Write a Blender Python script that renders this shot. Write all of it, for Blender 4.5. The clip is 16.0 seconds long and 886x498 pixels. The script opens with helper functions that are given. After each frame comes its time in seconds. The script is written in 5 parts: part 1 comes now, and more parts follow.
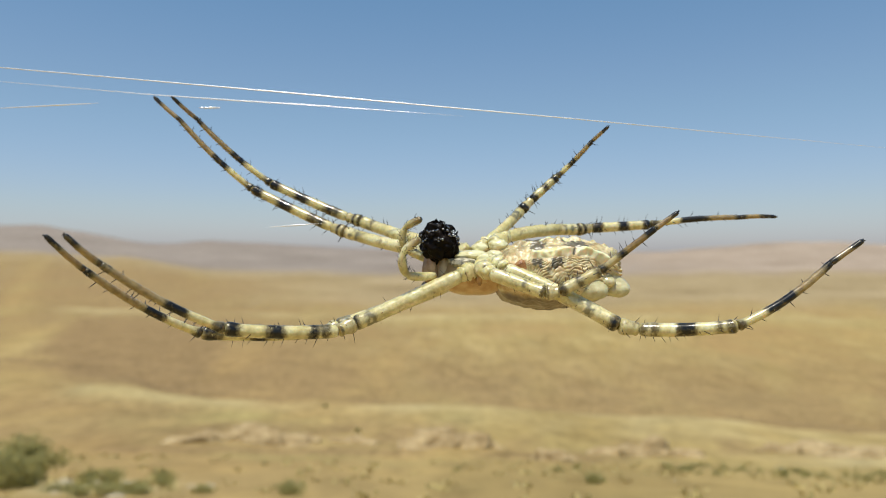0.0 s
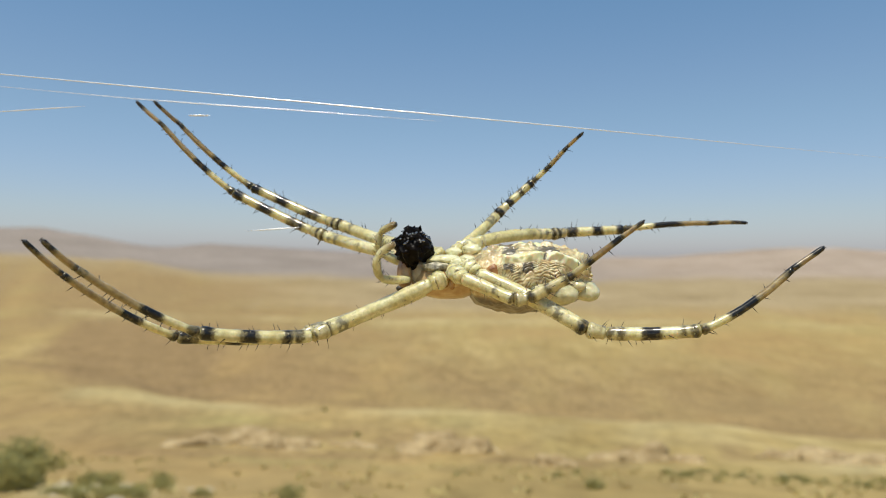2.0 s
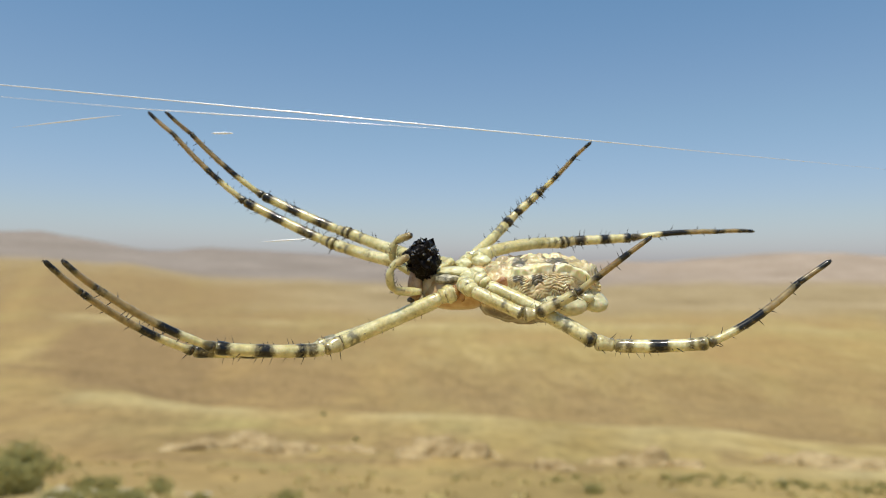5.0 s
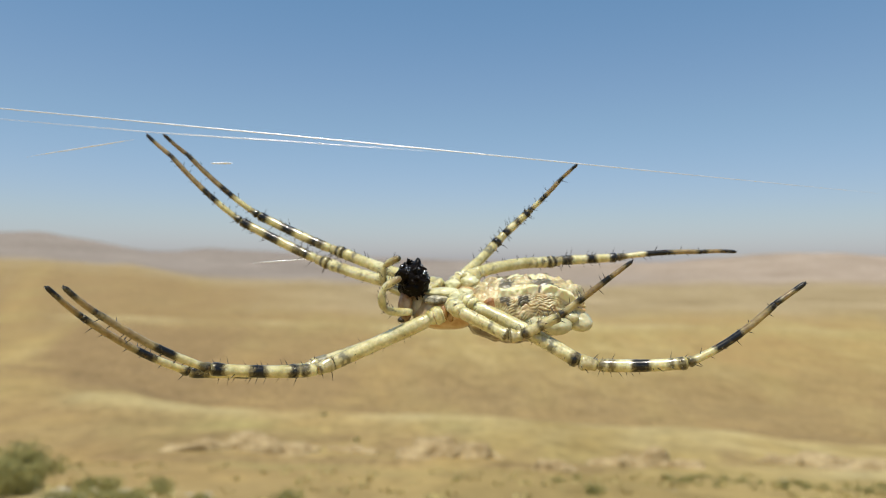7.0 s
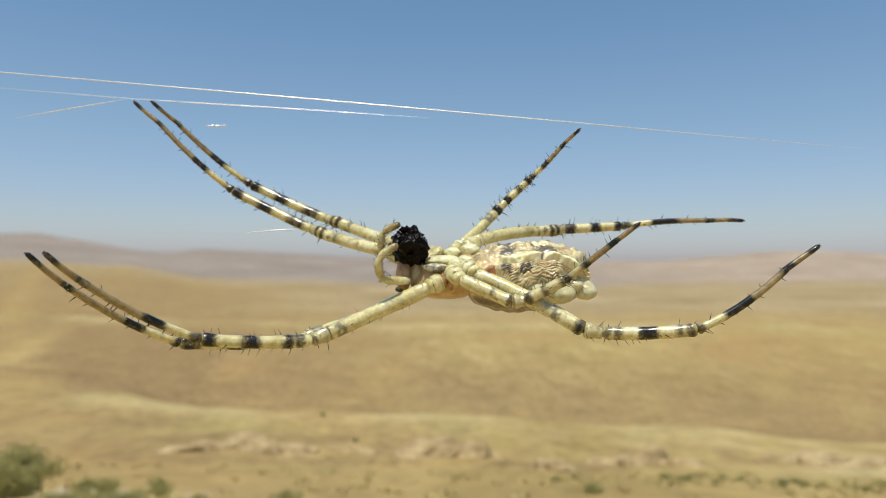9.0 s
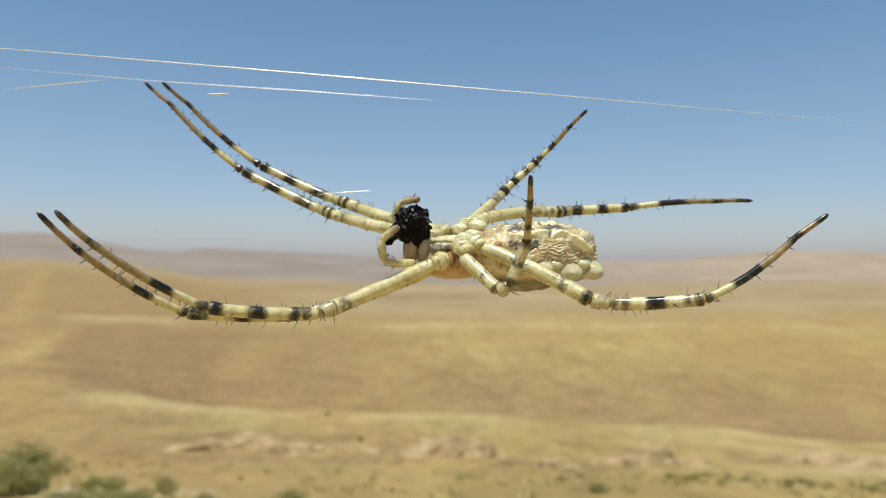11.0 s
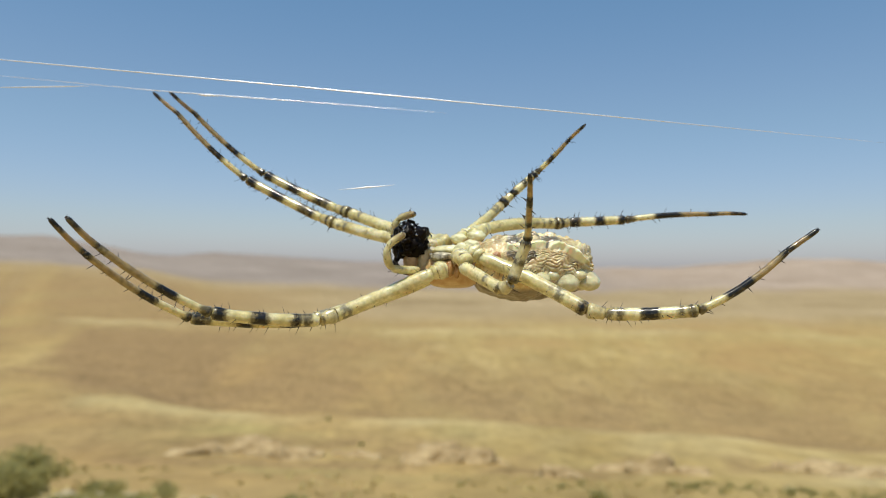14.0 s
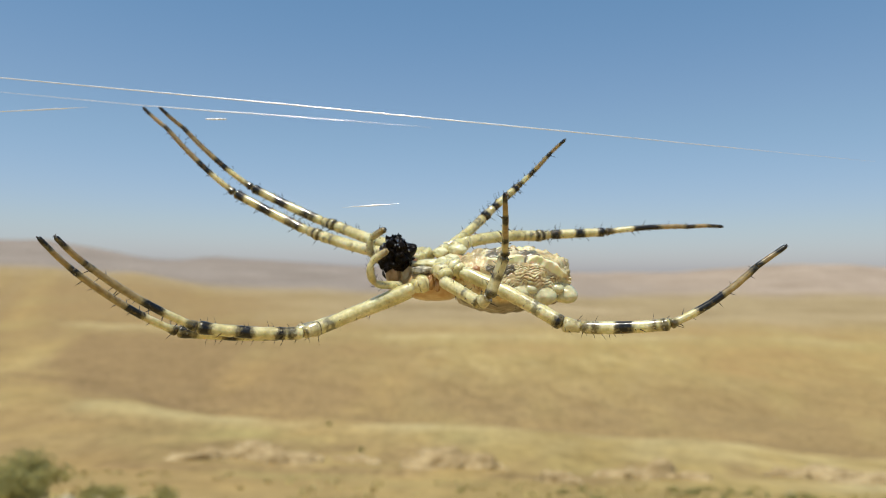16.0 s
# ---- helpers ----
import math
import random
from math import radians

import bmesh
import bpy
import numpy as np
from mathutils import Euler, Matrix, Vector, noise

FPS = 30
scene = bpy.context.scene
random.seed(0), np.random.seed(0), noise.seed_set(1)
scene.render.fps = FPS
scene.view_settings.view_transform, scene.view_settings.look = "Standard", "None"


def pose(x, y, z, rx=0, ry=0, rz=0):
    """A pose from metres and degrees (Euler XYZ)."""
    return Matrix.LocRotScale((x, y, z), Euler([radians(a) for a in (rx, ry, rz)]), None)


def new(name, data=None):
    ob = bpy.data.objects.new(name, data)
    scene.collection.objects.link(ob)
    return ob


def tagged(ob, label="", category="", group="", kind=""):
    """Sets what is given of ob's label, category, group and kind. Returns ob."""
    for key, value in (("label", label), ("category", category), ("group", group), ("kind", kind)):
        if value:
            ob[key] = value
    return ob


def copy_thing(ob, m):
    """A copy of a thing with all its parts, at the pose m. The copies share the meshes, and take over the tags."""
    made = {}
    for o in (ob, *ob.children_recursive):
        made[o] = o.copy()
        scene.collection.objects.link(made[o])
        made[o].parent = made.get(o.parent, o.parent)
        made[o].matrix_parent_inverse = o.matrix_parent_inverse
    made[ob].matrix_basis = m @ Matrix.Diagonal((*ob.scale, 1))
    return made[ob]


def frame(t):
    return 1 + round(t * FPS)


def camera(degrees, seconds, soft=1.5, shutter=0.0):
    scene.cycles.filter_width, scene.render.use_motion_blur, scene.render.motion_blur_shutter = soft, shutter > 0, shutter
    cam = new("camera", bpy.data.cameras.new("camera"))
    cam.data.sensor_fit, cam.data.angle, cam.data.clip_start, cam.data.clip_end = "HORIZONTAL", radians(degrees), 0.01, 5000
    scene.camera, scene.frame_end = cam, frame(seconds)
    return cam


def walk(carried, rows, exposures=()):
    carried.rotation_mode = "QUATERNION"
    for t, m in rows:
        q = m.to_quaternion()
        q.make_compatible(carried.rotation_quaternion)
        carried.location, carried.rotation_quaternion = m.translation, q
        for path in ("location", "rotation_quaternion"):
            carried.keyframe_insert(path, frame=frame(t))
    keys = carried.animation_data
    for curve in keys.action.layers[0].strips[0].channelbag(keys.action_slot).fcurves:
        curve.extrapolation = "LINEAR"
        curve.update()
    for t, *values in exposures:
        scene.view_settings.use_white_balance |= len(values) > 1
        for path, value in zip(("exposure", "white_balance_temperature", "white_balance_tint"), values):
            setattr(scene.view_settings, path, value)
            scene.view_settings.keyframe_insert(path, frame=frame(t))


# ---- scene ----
# ---------------------------------------------------------------- camera
CAMERA_ROWS = [
    (0, pose(0, 0, 1.3, 90.800, -0.000, 0.000)),
    (0.5, pose(0, 0, 1.3, 90.884, -0.040, 0.063)),
    (1, pose(0, 0, 1.3, 90.968, -0.133, 0.089)),
    (1.5, pose(0, 0, 1.3, 91.106, -0.198, 0.099)),
    (2, pose(0, 0, 1.3, 91.156, -0.277, 0.058)),
    (2.5, pose(0, 0, 1.3, 91.189, -0.281, 0.022)),
    (3, pose(0, 0, 1.3, 91.271, -0.319, 0.015)),
    (3.5, pose(0, 0, 1.3, 91.349, -0.306, -0.016)),
    (4, pose(0, 0, 1.3, 91.418, -0.340, -0.060)),
    (6.5, pose(0, 0, 1.3, 91.546, -0.381, 0.089)),
    (7, pose(0, 0, 1.3, 91.544, -0.322, 0.040)),
    (7.5, pose(0, 0, 1.3, 91.622, -0.194, -0.042)),
    (8, pose(0, 0, 1.3, 91.594, -0.381, -0.083)),
    (8.5, pose(0, 0, 1.3, 91.546, -0.185, -0.132)),
    (9, pose(0, 0, 1.3, 91.531, -0.086, -0.131)),
    (11.5, pose(0, 0, 1.3, 91.470, -0.148, 0.372)),
    (12, pose(0, 0, 1.3, 91.563, -0.235, 0.409)),
    (12.5, pose(0, 0, 1.3, 91.668, -0.292, 0.416)),
    (13, pose(0, 0, 1.3, 91.733, -0.311, 0.420)),
    (13.5, pose(0, 0, 1.3, 91.800, -0.289, 0.417)),
    (14, pose(0, 0, 1.3, 91.944, -0.518, 0.443)),
    (14.5, pose(0, 0, 1.3, 92.035, -0.606, 0.446)),
    (15, pose(0, 0, 1.3, 92.122, -0.669, 0.486)),
    (15.5, pose(0, 0, 1.3, 92.201, -0.594, 0.495)),
    (16, pose(0, 0, 1.3, 92.339, -0.579, 0.487)),
]

cam = camera(65, 16.0, soft=1.0)
cam.data.dof.use_dof = True
cam.data.dof.focus_distance = 0.073
cam.data.dof.aperture_fstop = 38
walk(cam, CAMERA_ROWS)

# ---------------------------------------------------------------- light
SUN_ELEVATION, SUN_AZIMUTH = 75, 197   # azimuth clockwise from +y, where the sun stands
world = bpy.data.worlds.new("sky")
scene.world = world
world.use_nodes = True
wn = world.node_tree
sky = wn.nodes.new("ShaderNodeTexSky")
sky.sky_type = "NISHITA"
sky.sun_disc = False
sky.sun_elevation = radians(SUN_ELEVATION)
sky.sun_rotation = radians(SUN_AZIMUTH)
sky.altitude = 0
sky.air_density = 1.2
sky.dust_density = 0.8
sky.ozone_density = 4.0
# dusty air near the horizon, deeper blue higher up, the same all round
place = wn.nodes.new("ShaderNodeTexCoord")
height = wn.nodes.new("ShaderNodeSeparateXYZ")
haze = wn.nodes.new("ShaderNodeValToRGB")
haze.color_ramp.interpolation = "EASE"
for _ in range(2):
    haze.color_ramp.elements.new(0.5)
for el, (p, c) in zip(haze.color_ramp.elements, ((0.0, (0.83, 0.85, 1.14)), (0.08, (0.87, 0.87, 0.985)), (0.22, (0.88, 0.915, 0.925)), (0.40, (0.78, 0.93, 0.945)))):
    el.position, el.color = p, (*c, 1)
wn.links.new(place.outputs["Generated"], height.inputs[0])
wn.links.new(height.outputs["Z"], haze.inputs[0])
tint = wn.nodes.new("ShaderNodeMix")
tint.data_type, tint.blend_type = "RGBA", "MULTIPLY"
tint.inputs[0].default_value = 1.0
wn.links.new(haze.outputs[0], tint.inputs[7])
wn.links.new(sky.outputs[0], tint.inputs[6])
wn.links.new(tint.outputs[2], wn.nodes["Background"].inputs[0])
wn.nodes["Background"].inputs[1].default_value = 0.119

sun = new("sun", bpy.data.lights.new("sun", "SUN"))
sun.data.energy = 4.1
sun.data.angle = radians(0.53)
sun.data.color = (1.0, 0.95, 0.86)
a = radians(SUN_AZIMUTH)
sun_from = Vector((math.sin(a) * math.cos(radians(SUN_ELEVATION)), math.cos(a) * math.cos(radians(SUN_ELEVATION)), math.sin(radians(SUN_ELEVATION))))
sun.rotation_mode = "QUATERNION"
sun.rotation_quaternion = sun_from.to_track_quat("Z", "Y")
sun.location = (0, 0, 30)


# ---------------------------------------------------------------- materials
def shader(name, rough=0.6, specular=0.5):
    m = bpy.data.materials.new(name)
    m.use_nodes = True
    nt = m.node_tree
    b = nt.nodes["Principled BSDF"]
    b.inputs["Roughness"].default_value = rough
    b.inputs["Specular IOR Level"].default_value = specular
    return m, nt, b


def n_noise(nt, scale, detail=4.0, rough=0.55, coord="Object", distortion=0.0):
    tc = nt.nodes.new("ShaderNodeTexCoord")
    t = nt.nodes.new("ShaderNodeTexNoise")
    t.inputs["Scale"].default_value = scale
    t.inputs["Detail"].default_value = detail
    t.inputs["Roughness"].default_value = rough
    t.inputs["Distortion"].default_value = distortion
    nt.links.new(tc.outputs[coord], t.inputs["Vector"])
    return t.outputs["Fac"]


def n_stretched(nt, scale, detail, rough):
    """Noise drawn out along the valley, askew."""
    tc = nt.nodes.new("ShaderNodeTexCoord")
    mp = nt.nodes.new("ShaderNodeMapping")
    mp.inputs["Rotation"].default_value = (0, 0, radians(24))
    mp.inputs["Scale"].default_value = (1.0, 0.3, 1.0)
    t = nt.nodes.new("ShaderNodeTexNoise")
    t.inputs["Scale"].default_value = scale
    t.inputs["Detail"].default_value = detail
    t.inputs["Roughness"].default_value = rough
    nt.links.new(tc.outputs["Object"], mp.inputs["Vector"])
    nt.links.new(mp.outputs["Vector"], t.inputs["Vector"])
    return t.outputs["Fac"]


def n_ramp(nt, fac, stops):
    r = nt.nodes.new("ShaderNodeValToRGB")
    e = r.color_ramp.elements
    while len(e) < len(stops):
        e.new(0.5)
    for el, (p, c) in zip(e, stops):
        el.position = p
        el.color = (*c, 1) if len(c) == 3 else c
    nt.links.new(fac, r.inputs[0])
    return r.outputs[0]


def n_mix(nt, fac, a, b, kind="MIX"):
    m = nt.nodes.new("ShaderNodeMix")
    m.data_type, m.blend_type = "RGBA", kind
    for sock, v in ((m.inputs[0], fac), (m.inputs[6], a), (m.inputs[7], b)):
        if isinstance(v, (int, float)):
            sock.default_value = v
        elif isinstance(v, tuple):
            sock.default_value = (*v, 1)
        else:
            nt.links.new(v, sock)
    return m.outputs[2]


def n_math(nt, op, a, b=0.0, clamp=False):
    m = nt.nodes.new("ShaderNodeMath")
    m.operation, m.use_clamp = op, clamp
    for sock, v in ((m.inputs[0], a), (m.inputs[1], b)):
        if isinstance(v, (int, float)):
            sock.default_value = v
        else:
            nt.links.new(v, sock)
    return m.outputs[0]


def n_attr(nt, name):
    n = nt.nodes.new("ShaderNodeAttribute")
    n.attribute_name = name
    return n.outputs["Fac"]


def n_bump(nt, bsdf, height, strength, distance):
    b = nt.nodes.new("ShaderNodeBump")
    b.inputs["Strength"].default_value = strength
    b.inputs["Distance"].default_value = distance
    nt.links.new(height, b.inputs["Height"])
    nt.links.new(b.outputs[0], bsdf.inputs["Normal"])


def leg_material():
    """Cream cuticle with dark rings; the rings follow the attributes dark and brown."""
    m, nt, b = shader("banded_cuticle", 0.34, 0.4)
    grain = n_noise(nt, 1500, 3)
    blot = n_noise(nt, 420, 3)
    cream = n_ramp(nt, blot, [(0.34, (0.53, 0.45, 0.175)), (0.48, (0.685, 0.605, 0.275)), (0.64, (0.80, 0.735, 0.40))])
    speck = n_ramp(nt, n_noise(nt, 900, 3, 0.6), [(0.58, (0, 0, 0)), (0.68, (0.8, 0.8, 0.8))])
    cream = n_mix(nt, n_math(nt, "MULTIPLY", speck, n_attr(nt, "speck")), cream, (0.24, 0.18, 0.07))
    brown = n_mix(nt, n_attr(nt, "brown"), cream, n_ramp(nt, grain, [(0.35, (0.20, 0.120, 0.025)), (0.65, (0.33, 0.225, 0.07))]))
    wob = n_math(nt, "MULTIPLY", n_math(nt, "SUBTRACT", n_noise(nt, 1100, 5, 0.75), 0.5), 2.2)
    wob = n_math(nt, "MULTIPLY", wob, n_math(nt, "MULTIPLY", n_attr(nt, "dark"), 2.2, clamp=True))
    d0 = n_math(nt, "ADD", n_attr(nt, "dark"), wob)
    d = n_ramp(nt, d0, [(0.30, (0, 0, 0)), (0.95, (1, 1, 1))])
    dark = n_ramp(nt, n_noise(nt, 1000, 3), [(0.46, (0.008, 0.007, 0.005)), (0.60, (0.024, 0.020, 0.010)), (0.72, (0.16, 0.10, 0.03))])
    rim = n_ramp(nt, d0, [(0.05, (0, 0, 0)), (0.50, (0.9, 0.9, 0.9))])
    brown = n_mix(nt, rim, brown, (0.23, 0.175, 0.055))
    haze = n_math(nt, "ADD", n_attr(nt, "grey"), n_math(nt, "MULTIPLY", n_math(nt, "SUBTRACT", n_noise(nt, 700, 4, 0.7), 0.5), n_math(nt, "MULTIPLY", n_attr(nt, "grey"), 2.6)))
    brown = n_mix(nt, n_ramp(nt, haze, [(0.18, (0, 0, 0)), (0.62, (0.85, 0.85, 0.85))]), brown, (0.165, 0.142, 0.070))
    brown = n_mix(nt, 0.5, brown, n_ramp(nt, n_noise(nt, 2600, 3), [(0.35, (0.66, 0.65, 0.58)), (0.65, (1.14, 1.14, 1.14))]), "MULTIPLY")
    nt.links.new(n_mix(nt, d, brown, dark), b.inputs["Base Color"])
    b.inputs["Subsurface Weight"].default_value = 0.5
    b.inputs["Subsurface Radius"].default_value = (1.0, 0.8, 0.4)
    b.inputs["Subsurface Scale"].default_value = 0.0010
    light = n_math(nt, "SUBTRACT", 1.0, d)
    nt.links.new(n_math(nt, "ADD", n_math(nt, "MULTIPLY", light, 0.4), 0.6), b.inputs["Coat Weight"])
    nt.links.new(n_math(nt, "ADD", n_math(nt, "MULTIPLY", light, 0.4), 0.15), b.inputs["Specular IOR Level"])
    b.inputs["Coat Roughness"].default_value = 0.11
    n_bump(nt, b, n_mix(nt, 0.3, blot, n_noise(nt, 3200, 2)), 0.35, 0.00014)
    dents = nt.nodes.new("ShaderNodeBump")
    dents.inputs["Strength"].default_value = 0.32
    dents.inputs["Distance"].default_value = 0.00012
    nt.links.new(n_noise(nt, 1300, 3), dents.inputs["Height"])
    nt.links.new(dents.outputs[0], b.inputs["Coat Normal"])
    return m


def simple(name, c1, c2, scale, rough, bump=0.0, dist=0.0001, specular=0.5, sss=0.0):
    m, nt, b = shader(name, rough, specular)
    f = n_noise(nt, scale, 4)
    nt.links.new(n_ramp(nt, f, [(0.32, c1), (0.68, c2)]), b.inputs["Base Color"])
    if sss:
        b.inputs["Subsurface Weight"].default_value = sss
        b.inputs["Subsurface Radius"].default_value = (1.0, 0.6, 0.3)
        b.inputs["Subsurface Scale"].default_value = 0.0008
    if bump:
        n_bump(nt, b, n_noise(nt, scale * 3, 3), bump, dist)
    return m


def abdomen_material():
    """Pale wrinkled skin; stripes, dark patches and folds with their painted shade follow attributes of the mesh."""
    m, nt, b = shader("abdomen_skin", 0.38, 0.45)
    mott = n_noise(nt, 1100, 5, 0.7)
    big = n_noise(nt, 330, 3)
    skin = n_ramp(nt, mott, [(0.40, (0.52, 0.36, 0.155)), (0.5, (0.69, 0.54, 0.27)), (0.62, (0.79, 0.685, 0.39))])
    # shade in the bottoms of the folds, painted as brown
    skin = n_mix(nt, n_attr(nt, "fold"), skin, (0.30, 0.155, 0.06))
    # silvery back, its colour darkened for the shadow underneath the body
    shaded_silver = n_ramp(nt, big, [(0.40, (0.17, 0.13, 0.085)), (0.6, (0.30, 0.245, 0.165))])
    skin = n_mix(nt, n_attr(nt, "shaded_silver"), skin, shaded_silver)
    yell = n_ramp(nt, big, [(0.36, (0.76, 0.665, 0.30)), (0.50, (0.86, 0.79, 0.43)), (0.62, (0.89, 0.84, 0.54))])
    tan = n_ramp(nt, n_noise(nt, 620, 4), [(0.40, (0.22, 0.16, 0.065)), (0.50, (0.52, 0.43, 0.20)), (0.60, (0.78, 0.71, 0.41))])
    skin = n_mix(nt, n_attr(nt, "tan"), skin, tan)
    skin = n_mix(nt, n_attr(nt, "stripe"), skin, yell)
    d = n_math(nt, "ADD", n_attr(nt, "dark"), n_math(nt, "MULTIPLY", n_math(nt, "SUBTRACT", n_noise(nt, 900, 5, 0.75), 0.5), 1.5))
    d = n_ramp(nt, d, [(0.34, (0, 0, 0)), (0.66, (0.92, 0.92, 0.92))])
    skin = n_mix(nt, d, skin, n_ramp(nt, n_noise(nt, 1500, 3), [(0.4, (0.055, 0.047, 0.028)), (0.62, (0.17, 0.135, 0.07))]))
    nt.links.new(skin, b.inputs["Base Color"])
    b.inputs["Subsurface Weight"].default_value = 0.35
    b.inputs["Subsurface Radius"].default_value = (1.0, 0.6, 0.35)
    b.inputs["Subsurface Scale"].default_value = 0.0006
    n_bump(nt, b, mott, 0.35, 0.00012)
    b.inputs["Coat Weight"].default_value = 0.25
    b.inputs["Coat Roughness"].default_value = 0.28
    return m


def land_material():
    """Dry steppe: straw, olive weeds and bare brown soil, at several scales; haze is painted onto the far land."""
    m, nt, b = shader("dry_steppe", 0.95, 0.1)
    wide = n_stretched(nt, 0.011, 5, 0.6)
    mid = n_stretched(nt, 0.07, 6, 0.66)
    fine = n_stretched(nt, 0.9, 4, 0.65)
    straw = n_ramp(nt, mid, [(0.3, (0.296, 0.211, 0.076)), (0.5, (0.370, 0.277, 0.109)), (0.72, (0.436, 0.339, 0.153))])
    straw = n_mix(nt, n_ramp(nt, wide, [(0.42, (0, 0, 0)), (0.62, (1, 1, 1))]), straw, (0.339, 0.227, 0.091))
    straw = n_mix(nt, n_math(nt, "MULTIPLY", n_attr(nt, "weed"), n_ramp(nt, mid, [(0.35, (0.2, 0.2, 0.2)), (0.6, (1, 1, 1))])), straw, (0.363, 0.288, 0.112))
    soil = n_ramp(nt, fine, [(0.3, (0.225, 0.148, 0.064)), (0.7, (0.305, 0.208, 0.096))])
    c = n_mix(nt, n_attr(nt, "soil"), straw, soil)
    pale = n_ramp(nt, mid, [(0.3, (0.381, 0.298, 0.133)), (0.7, (0.472, 0.381, 0.190))])
    c = n_mix(nt, n_attr(nt, "pale"), c, pale)
    # colours of the far land, with the haze of the distance painted in
    hazed_tan = n_ramp(nt, n_noise(nt, 0.004, 5, 0.65), [(0.3, (0.26, 0.19, 0.095)), (0.5, (0.335, 0.255, 0.135)), (0.7, (0.42, 0.325, 0.19))])
    c = n_mix(nt, n_attr(nt, "hazed_tan"), c, hazed_tan)
    hazed_mauve = n_ramp(nt, n_noise(nt, 0.0022, 5, 0.65), [(0.3, (0.215, 0.178, 0.145)), (0.5, (0.265, 0.222, 0.185)), (0.7, (0.325, 0.275, 0.23))])
    hazed_rose = n_ramp(nt, n_noise(nt, 0.003, 5, 0.65), [(0.3, (0.275, 0.21, 0.15)), (0.5, (0.35, 0.275, 0.205)), (0.7, (0.45, 0.36, 0.28))])
    hazed_mauve = n_mix(nt, n_attr(nt, "hazed_rose"), hazed_mauve, hazed_rose)
    c = n_mix(nt, n_attr(nt, "hazed_mauve"), c, hazed_mauve)
    c = n_mix(nt, 0.7, c, n_ramp(nt, fine, [(0.32, (0.66, 0.65, 0.62)), (0.5, (1.0, 1.0, 1.0)), (0.68, (1.24, 1.24, 1.22))]), "MULTIPLY")
    streak = n_ramp(nt, n_stretched(nt, 0.2, 6, 0.72), [(0.36, (0.74, 0.74, 0.72)), (0.5, (1.0, 1.0, 1.0)), (0.64, (1.16, 1.15, 1.10))])
    c = n_mix(nt, 0.7, c, streak, "MULTIPLY")
    patch = n_ramp(nt, n_noise(nt, 0.035, 6, 0.7), [(0.38, (0.90, 0.87, 0.82)), (0.62, (1.20, 1.18, 1.13))])
    c = n_mix(nt, 0.55, c, patch, "MULTIPLY")
    nt.links.new(c, b.inputs["Base Color"])
    n_bump(nt, b, fine, 0.4, 0.12)
    return m


M_LEG = leg_material()
M_SPINE = simple("spine_bristle", (0.015, 0.012, 0.008), (0.05, 0.035, 0.02), 800, 0.45)
M_ABDOMEN = abdomen_material()
M_LUNG = simple("reddish_skin", (0.20, 0.07, 0.015), (0.50, 0.25, 0.08), 1800, 0.35, 0.5, 0.00015)
M_COXA = simple("coxa_skin", (0.54, 0.42, 0.19), (0.85, 0.78, 0.49), 700, 0.28, 0.9, 0.00018, sss=0.4)
_nt = M_COXA.node_tree
_b = _nt.nodes["Principled BSDF"]
_spots = n_ramp(_nt, n_noise(_nt, 520, 4, 0.7), [(0.62, (0, 0, 0)), (0.70, (0.55, 0.55, 0.55))])
_nt.links.new(n_mix(_nt, _spots, _b.inputs["Base Color"].links[0].from_socket, (0.11, 0.09, 0.05)), _b.inputs["Base Color"])
M_SHELL = simple("carapace_skin", (0.46, 0.265, 0.095), (0.66, 0.475, 0.235), 700, 0.35, 0.4, 0.0001, sss=0.15)
M_MEMBRANE = simple("joint_membrane", (0.24, 0.11, 0.03), (0.56, 0.34, 0.13), 900, 0.25, 0.6, 0.00014, sss=0.2)
M_PLATE = simple("yellow_plate", (0.60, 0.52, 0.22), (0.88, 0.85, 0.50), 700, 0.4, 0.4, 0.0001)
M_GREY = simple("speckled_plate", (0.05, 0.043, 0.025), (0.66, 0.59, 0.38), 1400, 0.4, 0.5, 0.0001)
M_SPIN = simple("spinneret_skin", (0.14, 0.10, 0.045), (0.70, 0.60, 0.32), 800, 0.35, 0.7, 0.00014)
M_FANG = simple("jaw_skin", (0.25, 0.125, 0.05), (0.54, 0.36, 0.18), 800, 0.3, 0.2, 0.0001, sss=0.2)
M_JAW = simple("pale_jaw_skin", (0.36, 0.25, 0.12), (0.62, 0.50, 0.29), 700, 0.3, 0.3, 0.0001, sss=0.3)
M_PREY = simple("wet_black_mush", (0.003, 0.002, 0.001), (0.010, 0.006, 0.003), 700, 0.30, 0.6, 0.0002, 0.09)
# very glossy, for the small spheres added to catch the sun
M_BEAD = simple("dark_glint_bead", (0.004, 0.003, 0.002), (0.012, 0.008, 0.005), 900, 0.22, specular=1.0)
M_BEAD.node_tree.nodes["Principled BSDF"].inputs["IOR"].default_value = 2.0
M_LOBE = simple("lobe_skin", (0.33, 0.28, 0.115), (0.76, 0.70, 0.40), 520, 0.26, 0.6, 0.00014, sss=0.2)
for _m in (M_COXA, M_LOBE, M_PLATE, M_SHELL):
    _m.node_tree.nodes["Principled BSDF"].inputs["Coat Weight"].default_value = 0.6
    _m.node_tree.nodes["Principled BSDF"].inputs["Coat Roughness"].default_value = 0.2
M_SILK, _nt, _b = shader("silk", 0.32, 0.8)
_b.inputs["Base Color"].default_value = (0.92, 0.90, 0.86, 1)
_b.inputs["Metallic"].default_value = 0.5
M_LAND = land_material()
